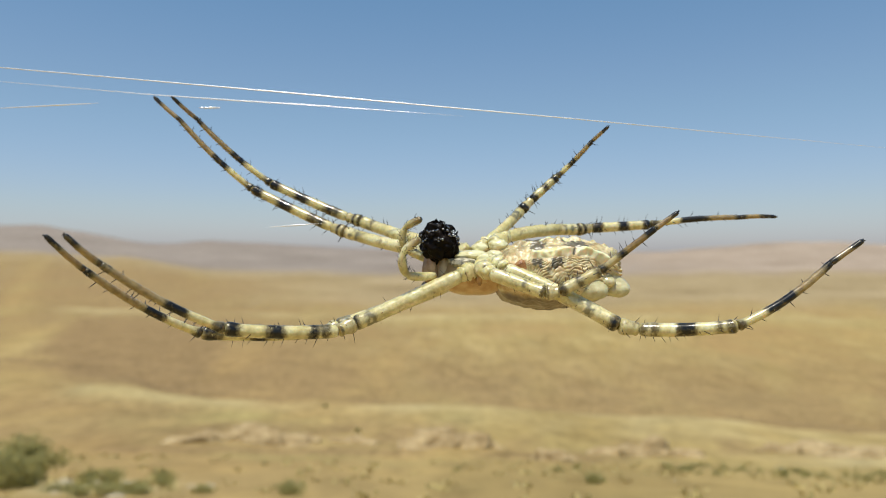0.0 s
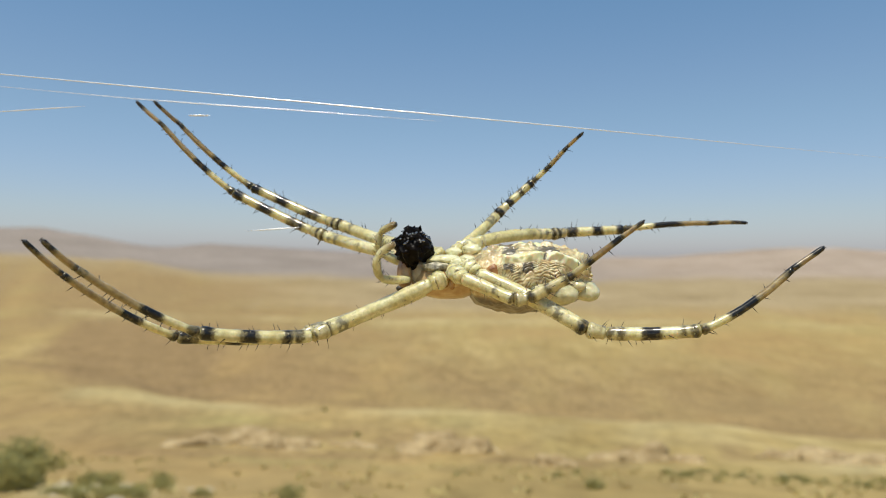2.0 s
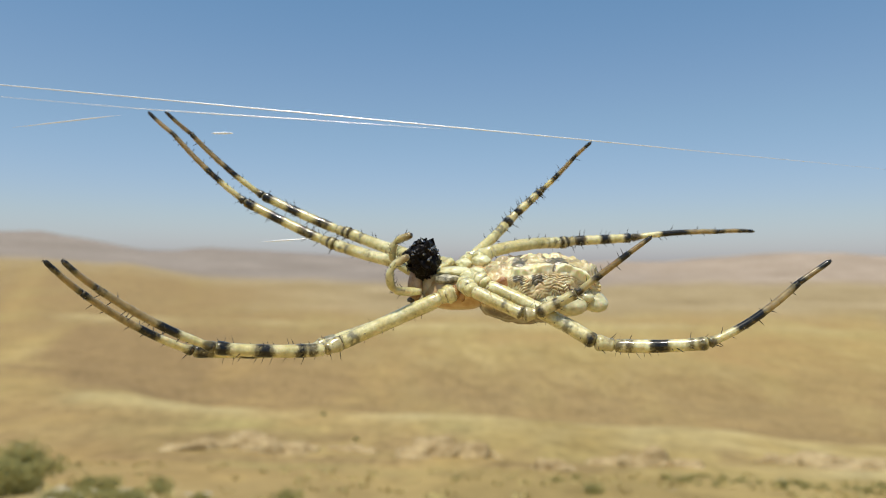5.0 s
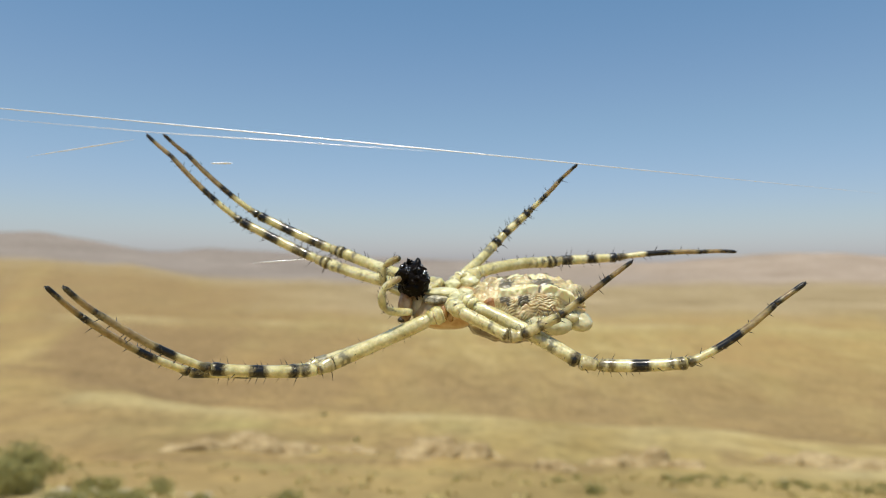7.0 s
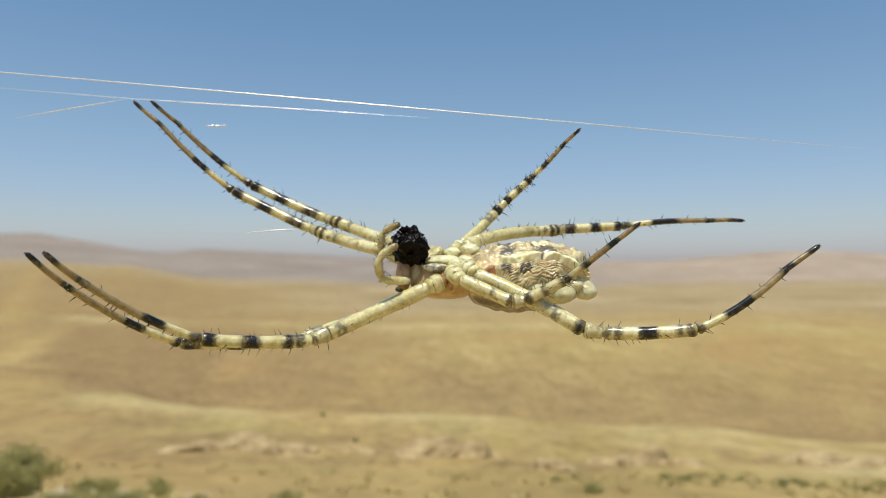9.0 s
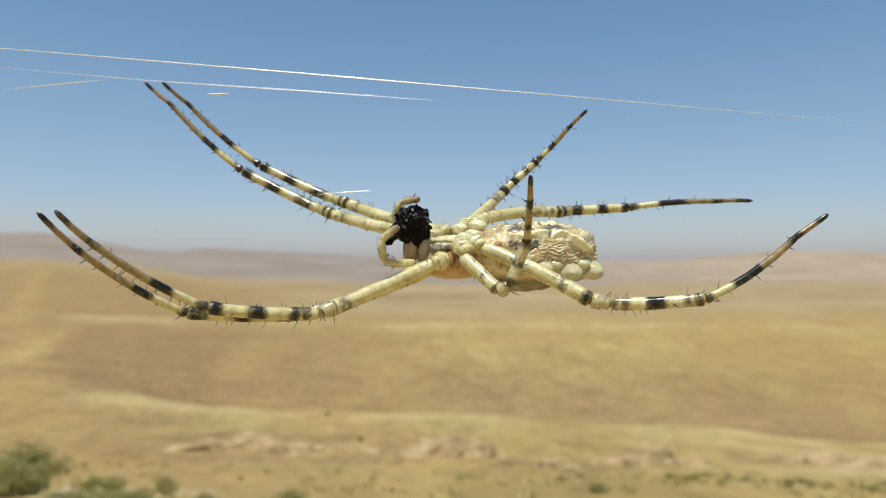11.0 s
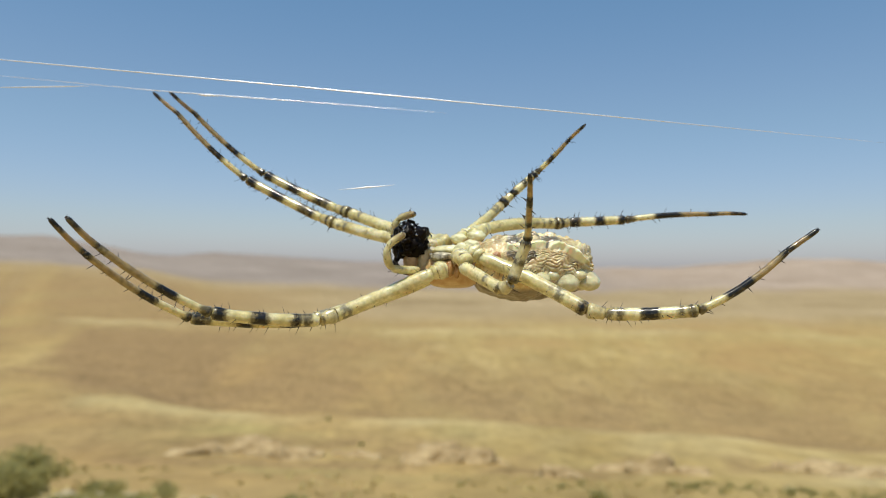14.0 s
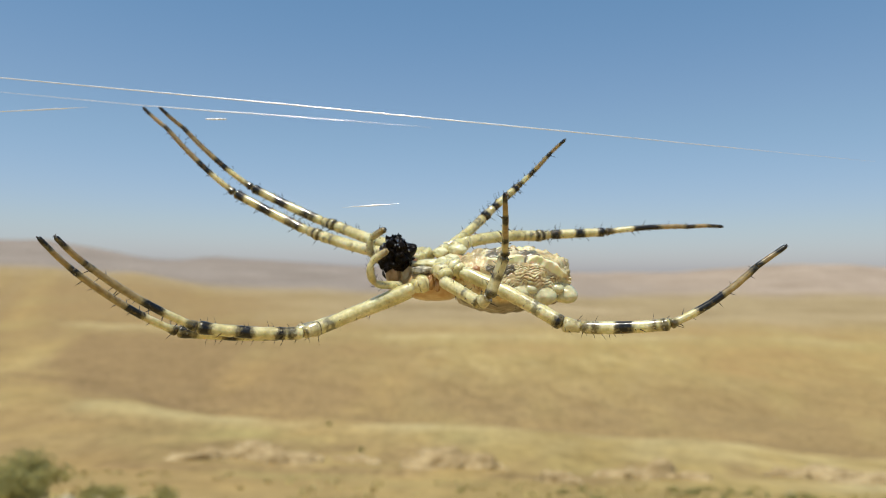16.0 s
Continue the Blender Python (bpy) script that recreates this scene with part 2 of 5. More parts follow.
M_ROCK = simple("eroded_rock", (0.30, 0.21, 0.10), (0.53, 0.405, 0.215), 0.9, 0.95, 0.9, 0.2, 0.1)
M_STONE = simple("limestone", (0.34, 0.28, 0.17), (0.52, 0.45, 0.31), 2.5, 0.9, 0.8, 0.08, 0.1)
M_LEAF = simple("grey_green_leaf", (0.26, 0.24, 0.085), (0.41, 0.375, 0.15), 3, 0.75, specular=0.2)
_nt = M_LEAF.node_tree
_thin = _nt.nodes.new("ShaderNodeBsdfTranslucent")
_thin.inputs[0].default_value = (0.52, 0.47, 0.19, 1)
_both = _nt.nodes.new("ShaderNodeMixShader")
_both.inputs[0].default_value = 0.6
_nt.links.new(_nt.nodes["Principled BSDF"].outputs[0], _both.inputs[1])
_nt.links.new(_thin.outputs[0], _both.inputs[2])
_nt.links.new(_both.outputs[0], _nt.nodes["Material Output"].inputs[0])
M_TWIG = simple("dry_twig", (0.14, 0.10, 0.06), (0.26, 0.20, 0.12), 12, 0.9, specular=0.1)
M_DRY = simple("dry_weed", (0.40, 0.32, 0.12), (0.55, 0.45, 0.20), 1.5, 0.9, specular=0.1)


# ---------------------------------------------------------------- mesh helpers
def part(name, bm, material, parent=None, label="", smooth=True):
    me = bpy.data.meshes.new(name)
    bm.to_mesh(me)
    bm.free()
    for mt in material if isinstance(material, (list, tuple)) else [material]:
        me.materials.append(mt)
    if smooth:
        me.polygons.foreach_set("use_smooth", [True] * len(me.polygons))
    ob = new(name, me)
    if parent is not None:
        ob.parent = parent
    if label:
        tagged(ob, label)
    return ob


def lay_tube(bm, path, radii, sides=14, layers=None, values=None, slot=0):
    """A closed tube round the points of path; values gives each layer's number ring by ring."""
    rings = []
    n = len(path)
    up = Vector((0.31, 0.2, 0.93)).normalized()
    for i, (p, r) in enumerate(zip(path, radii)):
        way = (path[min(i + 1, n - 1)] - path[max(i - 1, 0)]).normalized()
        u = way.cross(up).normalized()
        v = u.cross(way)
        ring = []
        for k in range(sides):
            a = 2 * math.pi * k / sides
            vert = bm.verts.new(p + (u * math.cos(a) + v * math.sin(a)) * r)
            if layers:
                for lay, val in zip(layers, values[i]):
                    vert[lay] = val
            ring.append(vert)
        rings.append(ring)
    for a, b in zip(rings, rings[1:]):
        for k in range(sides):
            fc = bm.faces.new((a[k], a[(k + 1) % sides], b[(k + 1) % sides], b[k]))
            fc.material_index = slot
    for ring, order in ((rings[0], -1), (rings[-1], 1)):
        fc = bm.faces.new(ring[::order])
        fc.material_index = slot
    return rings


def mm(p):
    return Vector(p) * 0.001


# ---------------------------------------------------------------- land
LAND = [   # distance ahead, then the height at each of the bearings below
    (0, 0, 0, 0, 0, 0, 0),
    (14, -3.5, -3.5, -3.5, -3.5, -3.5, -3.5),
    (38, -9.5, -9.5, -9.6, -9.7, -9.9, -10.2),
    (46, -11.7, -11.7, -11.7, -11.9, -12.2, -12.7),
    (60, -13.6, -13.6, -13.6, -14.1, -14.8, -15.4),
    (85, -16.4, -16.9, -17.8, -17.8, -19.1, -21.4),
    (110, -17.8, -18.8, -21.0, -21.7, -23.5, -26.3),
    (135, -22.1, -23.6, -26.5, -27.6, -30.0, -33.2),
    (180, -27.4, -29.3, -32.5, -35.7, -39.1, -42.3),
    (260, -33.9, -36.0, -39.1, -43.3, -47.6, -49.7),
    (380, -38.7, -40.0, -42.4, -45.5, -48.6, -51.7),
    (520, -41.7, -43.8, -45.9, -48.0, -47.2, -50.1),
    (620, -39.9, -42.9, -45.9, -47.9, -46.4, -50.9),
    (700, -46.3, -49.7, -52.6, -56.0, -54.3, -59.4),
    (900, -38.0, -45.0, -54.8, -58.5, -57.0, -58.5),
    (1300, -18.0, -28.0, -50.0, -58.7, -58.7, -56.6),
    (1900, 20.0, 8.0, -38.0, -52.0, -52.0, -46.0),
    (2100, 10.0, -4.0, -44.0, -54.0, -54.0, -48.0)]
BEARINGS = (-32.5, -25.0, -17.7, 0.0, 17.7, 32.5)
# The far hills' crest: bearing, height.
CREST = [(-46, 230), (-32.5, 219), (-30.5, 214), (-28.7, 190), (-26.5, 154), (-24.6, 121), (-23.0, 100), (-21.0, 96), (-18.5, 116), (-16.0, 104), (-10.0, 78), (0.0, 52),
         (10.0, 42), (17.7, 46), (21.5, 72), (24.0, 97), (27.0, 110), (30.0, 106), (32.5, 96), (46, 90)]
CREST_FROM, CREST_AT = 2100, 4300


def along(table, x):
    """The value at x of a table of pairs, smooth between them."""
    k = 0
    while k < len(table) - 2 and x > table[k + 1][0]:
        k += 1
    (x0, a), (x1, b) = table[k], table[k + 1]
    t = max(0.0, min(1.0, (x - x0) / (x1 - x0)))
    return a + (b - a) * t


def land_height(x, y):
    """The land's height: a hillside under the camera, a valley of low ridges, hills far off."""
    r = max(y, 0.843 * math.hypot(x, y))
    bearing = math.degrees(math.atan2(x, y))
    b = max(-32.5, min(32.5, bearing))
    j = 0
    while j < 4 and b > BEARINGS[j + 1]:
        j += 1
    v = (b - BEARINGS[j]) / (BEARINGS[j + 1] - BEARINGS[j])
    v = v * v * (3 - 2 * v)
    i = 0
    while i < len(LAND) - 2 and r > LAND[i + 1][0]:
        i += 1
    lo, hi = LAND[i], LAND[i + 1]
    u = min(1.0, (r - lo[0]) / (hi[0] - lo[0]))
    z0 = lo[j + 1] + (lo[j + 2] - lo[j + 1]) * v
    z1 = hi[j + 1] + (hi[j + 2] - hi[j + 1]) * v
    z = z0 + (z1 - z0) * u
    if r > CREST_FROM:
        rise = (r - CREST_FROM) / (CREST_AT - CREST_FROM)
        share = along([(0, 0), (0.25, 0.16), (0.5, 0.42), (0.75, 0.74), (1.0, 1.0), (1.3, 0.75)], rise)
        z += (along(CREST, max(-46, min(46, bearing))) - z) * share
        z += 26 * min(1.0, rise * 2) * max(0.0, 1 - rise) * (noise.noise((x / 420, y / 700, 1.7)) + 0.5 * noise.noise((x / 150, y / 420, 4.7)))
        z += 5 * rise * noise.noise((x / 260, 2.0, 8.8))
    rough = 0.0035 * min(r, 1500)
    skew = x + 0.6 * y
    fold = abs(noise.noise((skew / (7 + r * 0.13), (y - 0.4 * x) / (9 + r * 0.30), 3.1)))
    z += rough * (1.6 * fold - 0.4 + 0.5 * noise.noise((skew / (2 + r * 0.035), y / (3 + r * 0.10), 7.7)))
    return z


def soft_step(a, b, x):
    t = max(0.0, min(1.0, (x - a) / (b - a)))
    return t * t * (3 - 2 * t)


def gauss(x, c, w):
    return math.exp(-((x - c) / w) ** 2)


def build_ground():
    bm = bmesh.new()
    lays = [bm.verts.layers.float.new(k) for k in ("weed", "soil", "pale", "hazed_tan", "hazed_mauve", "hazed_rose")]
    angles = [radians(-46 + 92 * k / 300) for k in range(301)] + [radians(46 + 268 * k / 60) for k in range(1, 60)]
    dists = [0.6 * (4950 / 0.6) ** (k / 230) for k in range(231)]
    rows = []
    for d in dists:
        row = []
        for a in angles:
            x, y = d * math.sin(a), d * math.cos(a)
            vert = bm.verts.new((x, y, land_height(x, y)))
            r = max(y, 0.843 * d)
            n1 = noise.noise(((x + 0.7 * y) / (8 + r * 0.14), y / (8 + r * 0.30), 11.0))
            n2 = noise.noise(((x - 0.5 * y) / (3 + r * 0.05), y / (3 + r * 0.14), 23.0))
            vert[lays[0]] = soft_step(-0.1, 0.5, n1 + 0.4 * n2) * (1 - soft_step(150, 400, r)) + soft_step(620, 560, r + 40 * n1) * soft_step(470, 560, r) * 0.6
            across = x / max(y, 0.5)
            scarp = soft_step(50, 58, r) * (1 - soft_step(66, 80, r)) * soft_step(0.05, 0.45, n2 + 0.25)
            # brown slopes; the shadow behind the ridge is painted in with them
            brown = soft_step(122, 140, r) * (1 - soft_step(230 + 150 * soft_step(0.1, -0.5, across), 470, r)) * soft_step(-0.7, 0.15, n1 + 0.4 * n2)
            cut = 0.0
            for line, deep in ((-0.64 + 0.27 * (260 - r) / 125, 1.0), (-0.60 + 0.5 * (200 - r) / 110, 0.7), (0.05 + 0.45 * (230 - r) / 100, 0.55)):
                cut = max(cut, deep * gauss(across, line + 0.08 * n1 + 0.03 * n2, 0.03) * soft_step(105, 125, r) * (1 - soft_step(260, 330, r)))
            vert.co.z -= cut * 0.003 * r
            vert[lays[1]] = max(0.7 * scarp, 0.8 * brown, min(1.0, cut * (1.2 + n2)))
            # highlight along the ridges, painted in the pale land colour
            crest = 0.8 * math.exp(-((r - 103) / 10) ** 2) * soft_step(-0.5, 0.3, n1 + 0.5 * n2) + 0.7 * math.exp(-((r - 600) / 45) ** 2) * soft_step(-0.5, 0.2, n1)
            vert[lays[2]] = min(1, crest)
            left = soft_step(-0.05, -0.38, across)
            vert[lays[1]] = max(vert[lays[1]], soft_step(0.2, -0.4, across) * soft_step(110, 190, r + 40 * n1) * (1 - 0.25 * soft_step(420, 640, r)) * (1 - soft_step(1700, 2000, r)) * soft_step(-1.3, -0.1, n1 + n2))
            gravel = soft_step(14.5, 15.5, r) * (1 - soft_step(18.5, 20, r)) * soft_step(-0.64, -0.56, across) * soft_step(-0.33, -0.42, across)
            spur = gauss(across, 0.60, 0.07) * soft_step(47, 50, r) * (1 - soft_step(58, 64, r))
            knoll = 0.8 * gauss(across, 0.24, 0.17) * soft_step(62, 75, r) * (1 - soft_step(92, 104, r))
            vert[lays[2]] = max(vert[lays[2]], gravel * soft_step(-0.5, 0.2, n2), 0.9 * spur, knoll * soft_step(-0.6, 0.2, n2))
            # dark line of shade below the banks, painted in the soil colour
            rim = soft_step(46, 47.5, r) * (1 - soft_step(49, 56, r)) * soft_step(-0.58, -0.45, across) * (1 - soft_step(0.18, 0.40, across))
            slope = 0.6 * soft_step(48, 56, r) * (1 - soft_step(88, 108, r)) * soft_step(-0.30, -0.42, across)
            vert[lays[1]] = max(vert[lays[1]], slope * soft_step(-0.8, 0.2, n1 + n2), 0.8 * rim * soft_step(-0.6, 0.1, n2 + 0.5 * n1))
            # haze painted into the land's colour, stronger with distance
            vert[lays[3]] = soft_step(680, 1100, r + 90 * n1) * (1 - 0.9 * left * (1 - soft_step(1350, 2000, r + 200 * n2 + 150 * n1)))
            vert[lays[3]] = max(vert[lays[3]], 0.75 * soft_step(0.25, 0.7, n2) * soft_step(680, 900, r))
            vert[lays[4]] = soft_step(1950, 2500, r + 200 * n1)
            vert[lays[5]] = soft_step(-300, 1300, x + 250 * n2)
            row.append(vert)
        rows.append(row)
    k = len(angles)
    for a, b in zip(rows, rows[1:]):
        for i in range(k):
            bm.faces.new((a[i], a[(i + 1) % k], b[(i + 1) % k], b[i]))
    bm.faces.new(rows[0][::-1])
    bmesh.ops.recalc_face_normals(bm, faces=bm.faces)
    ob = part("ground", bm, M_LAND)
    return tagged(ob, "dry straw-coloured steppe hills rolling to a horizon with painted haze", "ground", kind="structure")


ground = build_ground()
# ---------------------------------------------------------------- plants and stones on the land
def on_land(across, ahead, sink=0.0):
    """A place on the land: across is the share of the distance ahead by which it lies to the right."""
    x = across * ahead
    return Vector((x, ahead, land_height(x, ahead) - sink))


def lay_leaf(bm, p, way, size, slot=0):
    side = way.cross(Vector((random.random() - 0.5, random.random() - 0.5, random.random() - 0.5))).normalized() * size * 0.35
    a, b = p - way * size * 0.5, p + way * size * 0.5
    fc = bm.faces.new([bm.verts.new(v) for v in (a, p - side, b, p + side)])
    fc.material_index = slot


def make_shrub(name, width, height, leaves, leaf_size, leaf_material, label, category, group=""):
    """A dome of many thin stems from one root, each with a cloud of small leaves."""
    root = new(name)
    tops = []
    for k in range(9):
        a = k * 2.4 + random.uniform(-0.4, 0.4)
        lean = ((k + 0.5) / 9) ** 0.6
        tip = Vector((math.cos(a) * lean * width / 2, math.sin(a) * lean * width / 2, height * random.uniform(0.75, 1.0) * (1.0 - 0.6 * lean * lean)))
        mid = tip * 0.5 + Vector((0, 0, 0.10 * height))
        bm = bmesh.new()
        lay_tube(bm, [Vector((tip.x * 0.05, tip.y * 0.05, -0.08)), mid, tip], [0.02 * height, 0.012 * height, 0.004 * height], 5)
        part("stem", bm, M_TWIG, root)
        tops.append((mid, tip))
    bm = bmesh.new()
    for k in range(leaves):
        mid, tip = random.choice(tops)
        p = (mid * 0.3).lerp(tip, random.uniform(0.0, 1.05)) + Vector([random.gauss(0, 0.10 * width) for _ in range(2)] + [random.gauss(0, 0.08 * height)])
        p.z = max(p.z, 0.02)
        way = Vector([random.gauss(0, 1) for _ in range(3)])
        way.z = abs(way.z)
        lay_leaf(bm, p, way.normalized(), leaf_size * random.uniform(0.6, 1.4))
    part("crown", bm, leaf_material, root, smooth=False)
    return tagged(root, label, category, group)


def make_rock(name, size, seed, material, label, category, group="", jag=0.35, level=3):
    bm = bmesh.new()
    bmesh.ops.create_icosphere(bm, subdivisions=level, radius=1.0)
    for v in bm.verts:
        c = v.co.copy()
        n = noise.noise(c * 1.1 + Vector((seed, 0, 0))) + 0.6 * noise.noise(c * 2.7 + Vector((0, seed, 0))) + 0.3 * noise.noise(c * 6.1 + Vector((0, 0, seed)))
        v.co = c * (1 + jag * n)
        v.co.x *= size[0] / 2
        v.co.y *= size[1] / 2
        v.co.z *= size[2] / 2
    ob = part(name, bm, material)
    return tagged(ob, label, category, group)


def build_plants():
    grey = dict(leaf_material=M_LEAF, label="grey-green thorny desert shrub on a dry slope", category="shrub", group="shrubs on the slope")
    a = make_shrub("shrub", 2.0, 1.35, 2600, 0.12, **grey)
    b = make_shrub("shrub", 1.1, 0.6, 1000, 0.10, **grey)
    c = make_shrub("shrub", 0.8, 0.42, 520, 0.075, **grey)
    a.matrix_basis = Matrix.Translation(on_land(-0.605, 19.0, 0.05))
    b.matrix_basis = Matrix.Translation(on_land(-0.505, 19.0, 0.05)) @ Matrix.Scale(0.65, 4)
    c.matrix_basis = Matrix.Translation(on_land(-0.405, 18.6, 0.03))
    spots = [(a, -0.655, 19.5, 0.9, 40), (b, -0.60, 17.2, 0.9, 100), (a, -0.625, 16.8, 0.8, 200), (b, -0.345, 15.2, 0.45, 10), (c, -0.40, 17.4, 0.8, 80),
             (c, -0.22, 15.0, 1.0, 70), (b, -0.47, 16.0, 0.5, 260), (c, -0.51, 17.0, 0.7, 300),
             (c, 0.215, 19.5, 1.0, 10), (c, 0.165, 27, 0.7, 60), (b, -0.66, 17.5, 1.0, 20), (c, -0.48, 18.2, 1.2, 35), (c, 0.02, 27, 0.5, 0), (c, 0.19, 30, 0.6, 0)]
    for k in range(8):
        spots.append((c, random.uniform(-0.57, -0.43), random.uniform(14.4, 15.8), random.uniform(0.5, 0.9), random.uniform(0, 360)))
    for k in range(80):
        s = random.uniform(0.30, 0.66)
        spots.append((c if k % 4 else b, s, 21 + 14 * (1 - (s - 0.3) / 0.5) * random.uniform(0.3, 1.0) + random.uniform(0, 5), random.uniform(0.25, 0.5), random.uniform(0, 360)))
    for src, s, d, k, turn in spots:
        made = copy_thing(src, Matrix.Translation(on_land(s, d, 0.03)) @ Matrix.Rotation(radians(turn), 4, "Z"))
        made.scale = (k, k, k * 0.85)
    for s, d, k in ((-0.169, 100, 0.8), (-0.122, 63.5, 0.6)):
        made = copy_thing(b, Matrix.Translation(on_land(s, d, 0.03)) @ Matrix.Rotation(s * 20, 4, "Z"))
        made.scale = (k, k, k * 1.3)
    bm = bmesh.new()
    for k in range(170):
        p = on_land(random.uniform(-0.66, 0.68), random.uniform(12.5, 44), 0)
        q = random.uniform(0.6, 1.3)
        for _ in range(9):
            way = Vector((random.gauss(0, 0.6), random.gauss(0, 0.6), 1)).normalized()
            lay_leaf(bm, p + way * 0.09 * q + Vector((random.gauss(0, 0.12), random.gauss(0, 0.12), 0)), way, 0.16 * q)
    tagged(part("dry_grass", bm, M_DRY, smooth=False), "sparse dried grass tufts over the slope", "grass", kind="stuff")


def build_rocks():
    stone_label = "pale weathered limestone boulder among shrubs"
    stones = [make_rock("boulder", (0.62, 0.5, 0.36), 3.3, M_STONE, stone_label, "boulder", "boulders on the slope"),
              make_rock("boulder", (0.5, 0.42, 0.3), 8.1, M_STONE, stone_label, "boulder", "boulders on the slope")]
    stones[0].matrix_basis = Matrix.Translation(on_land(-0.545, 17.6, 0.05))
    stones[1].matrix_basis = Matrix.Translation(on_land(-0.455, 17.4, 0.05))
    spots = [(-0.56, 15.8, 0.8), (-0.50, 17.8, 0.8), (-0.43, 16.2, 0.8), (-0.40, 17.5, 0.6), (-0.36, 17.2, 0.5), (-0.52, 16.3, 0.8), (0.332, 21.5, 0.4), (0.485, 35, 0.9), (0.50, 35.5, 0.7),
             (0.1, 19, 0.35), (-0.59, 17.6, 0.8), (-0.335, 17.2, 0.7)]
    for k in range(14):
        spots.append((random.uniform(-0.57, -0.42), random.uniform(14.3, 16.5), random.uniform(0.3, 0.75)))
    for k in range(26):
        spots.append((random.uniform(-0.64, 0.66), random.uniform(15, 40), random.uniform(0.15, 0.4)))
    for k, (s, d, q) in enumerate(spots):
        made = copy_thing(stones[k % 2], Matrix.Translation(on_land(s, d, 0.05)) @ Matrix.Rotation(k * 1.3, 4, "Z"))
        made.scale = (q, q, q)
    label = "crumbling brown eroded earth bank in a hillside"
    banks = [(-0.335, 53, (5.0, 2.6, 2.6), 1.0), (-0.275, 53.5, (6.6, 2.8, 4.2), 2.0), (-0.22, 53, (4.6, 2.2, 2.6), 3.0), (-0.012, 53, (4.6, 2.6, 4.4), 4.0), (0.03, 53.5, (4.0, 2.2, 3.2), 5.0),
             (0.165, 47, (2.4, 1.6, 2.2), 6.0), (0.29, 52, (5.4, 2.8, 4.0), 7.0), (0.345, 51, (2.0, 1.6, 1.8), 8.0), (0.555, 58, (7.0, 2.8, 3.2), 9.0), (0.61, 56, (7.5, 2.8, 3.0), 10.0), (-0.13, 55, (2.6, 1.6, 1.6), 11.0), (0.48, 58, (2.8, 1.8, 2.0), 12.0)]
    for s, d, size, seed in banks:
        ob = make_rock("earth_bank", (size[0] * 1.35, size[1], size[2] * 0.85), seed, M_ROCK, label, "earth bank", "eroded banks across the hillside", 0.6, 4)
        ob.matrix_basis = Matrix.Translation(on_land(s, d, size[2] * 0.16)) @ Matrix.Rotation(0.3 * math.sin(seed * 2.1), 4, "Z")


build_plants()
build_rocks()


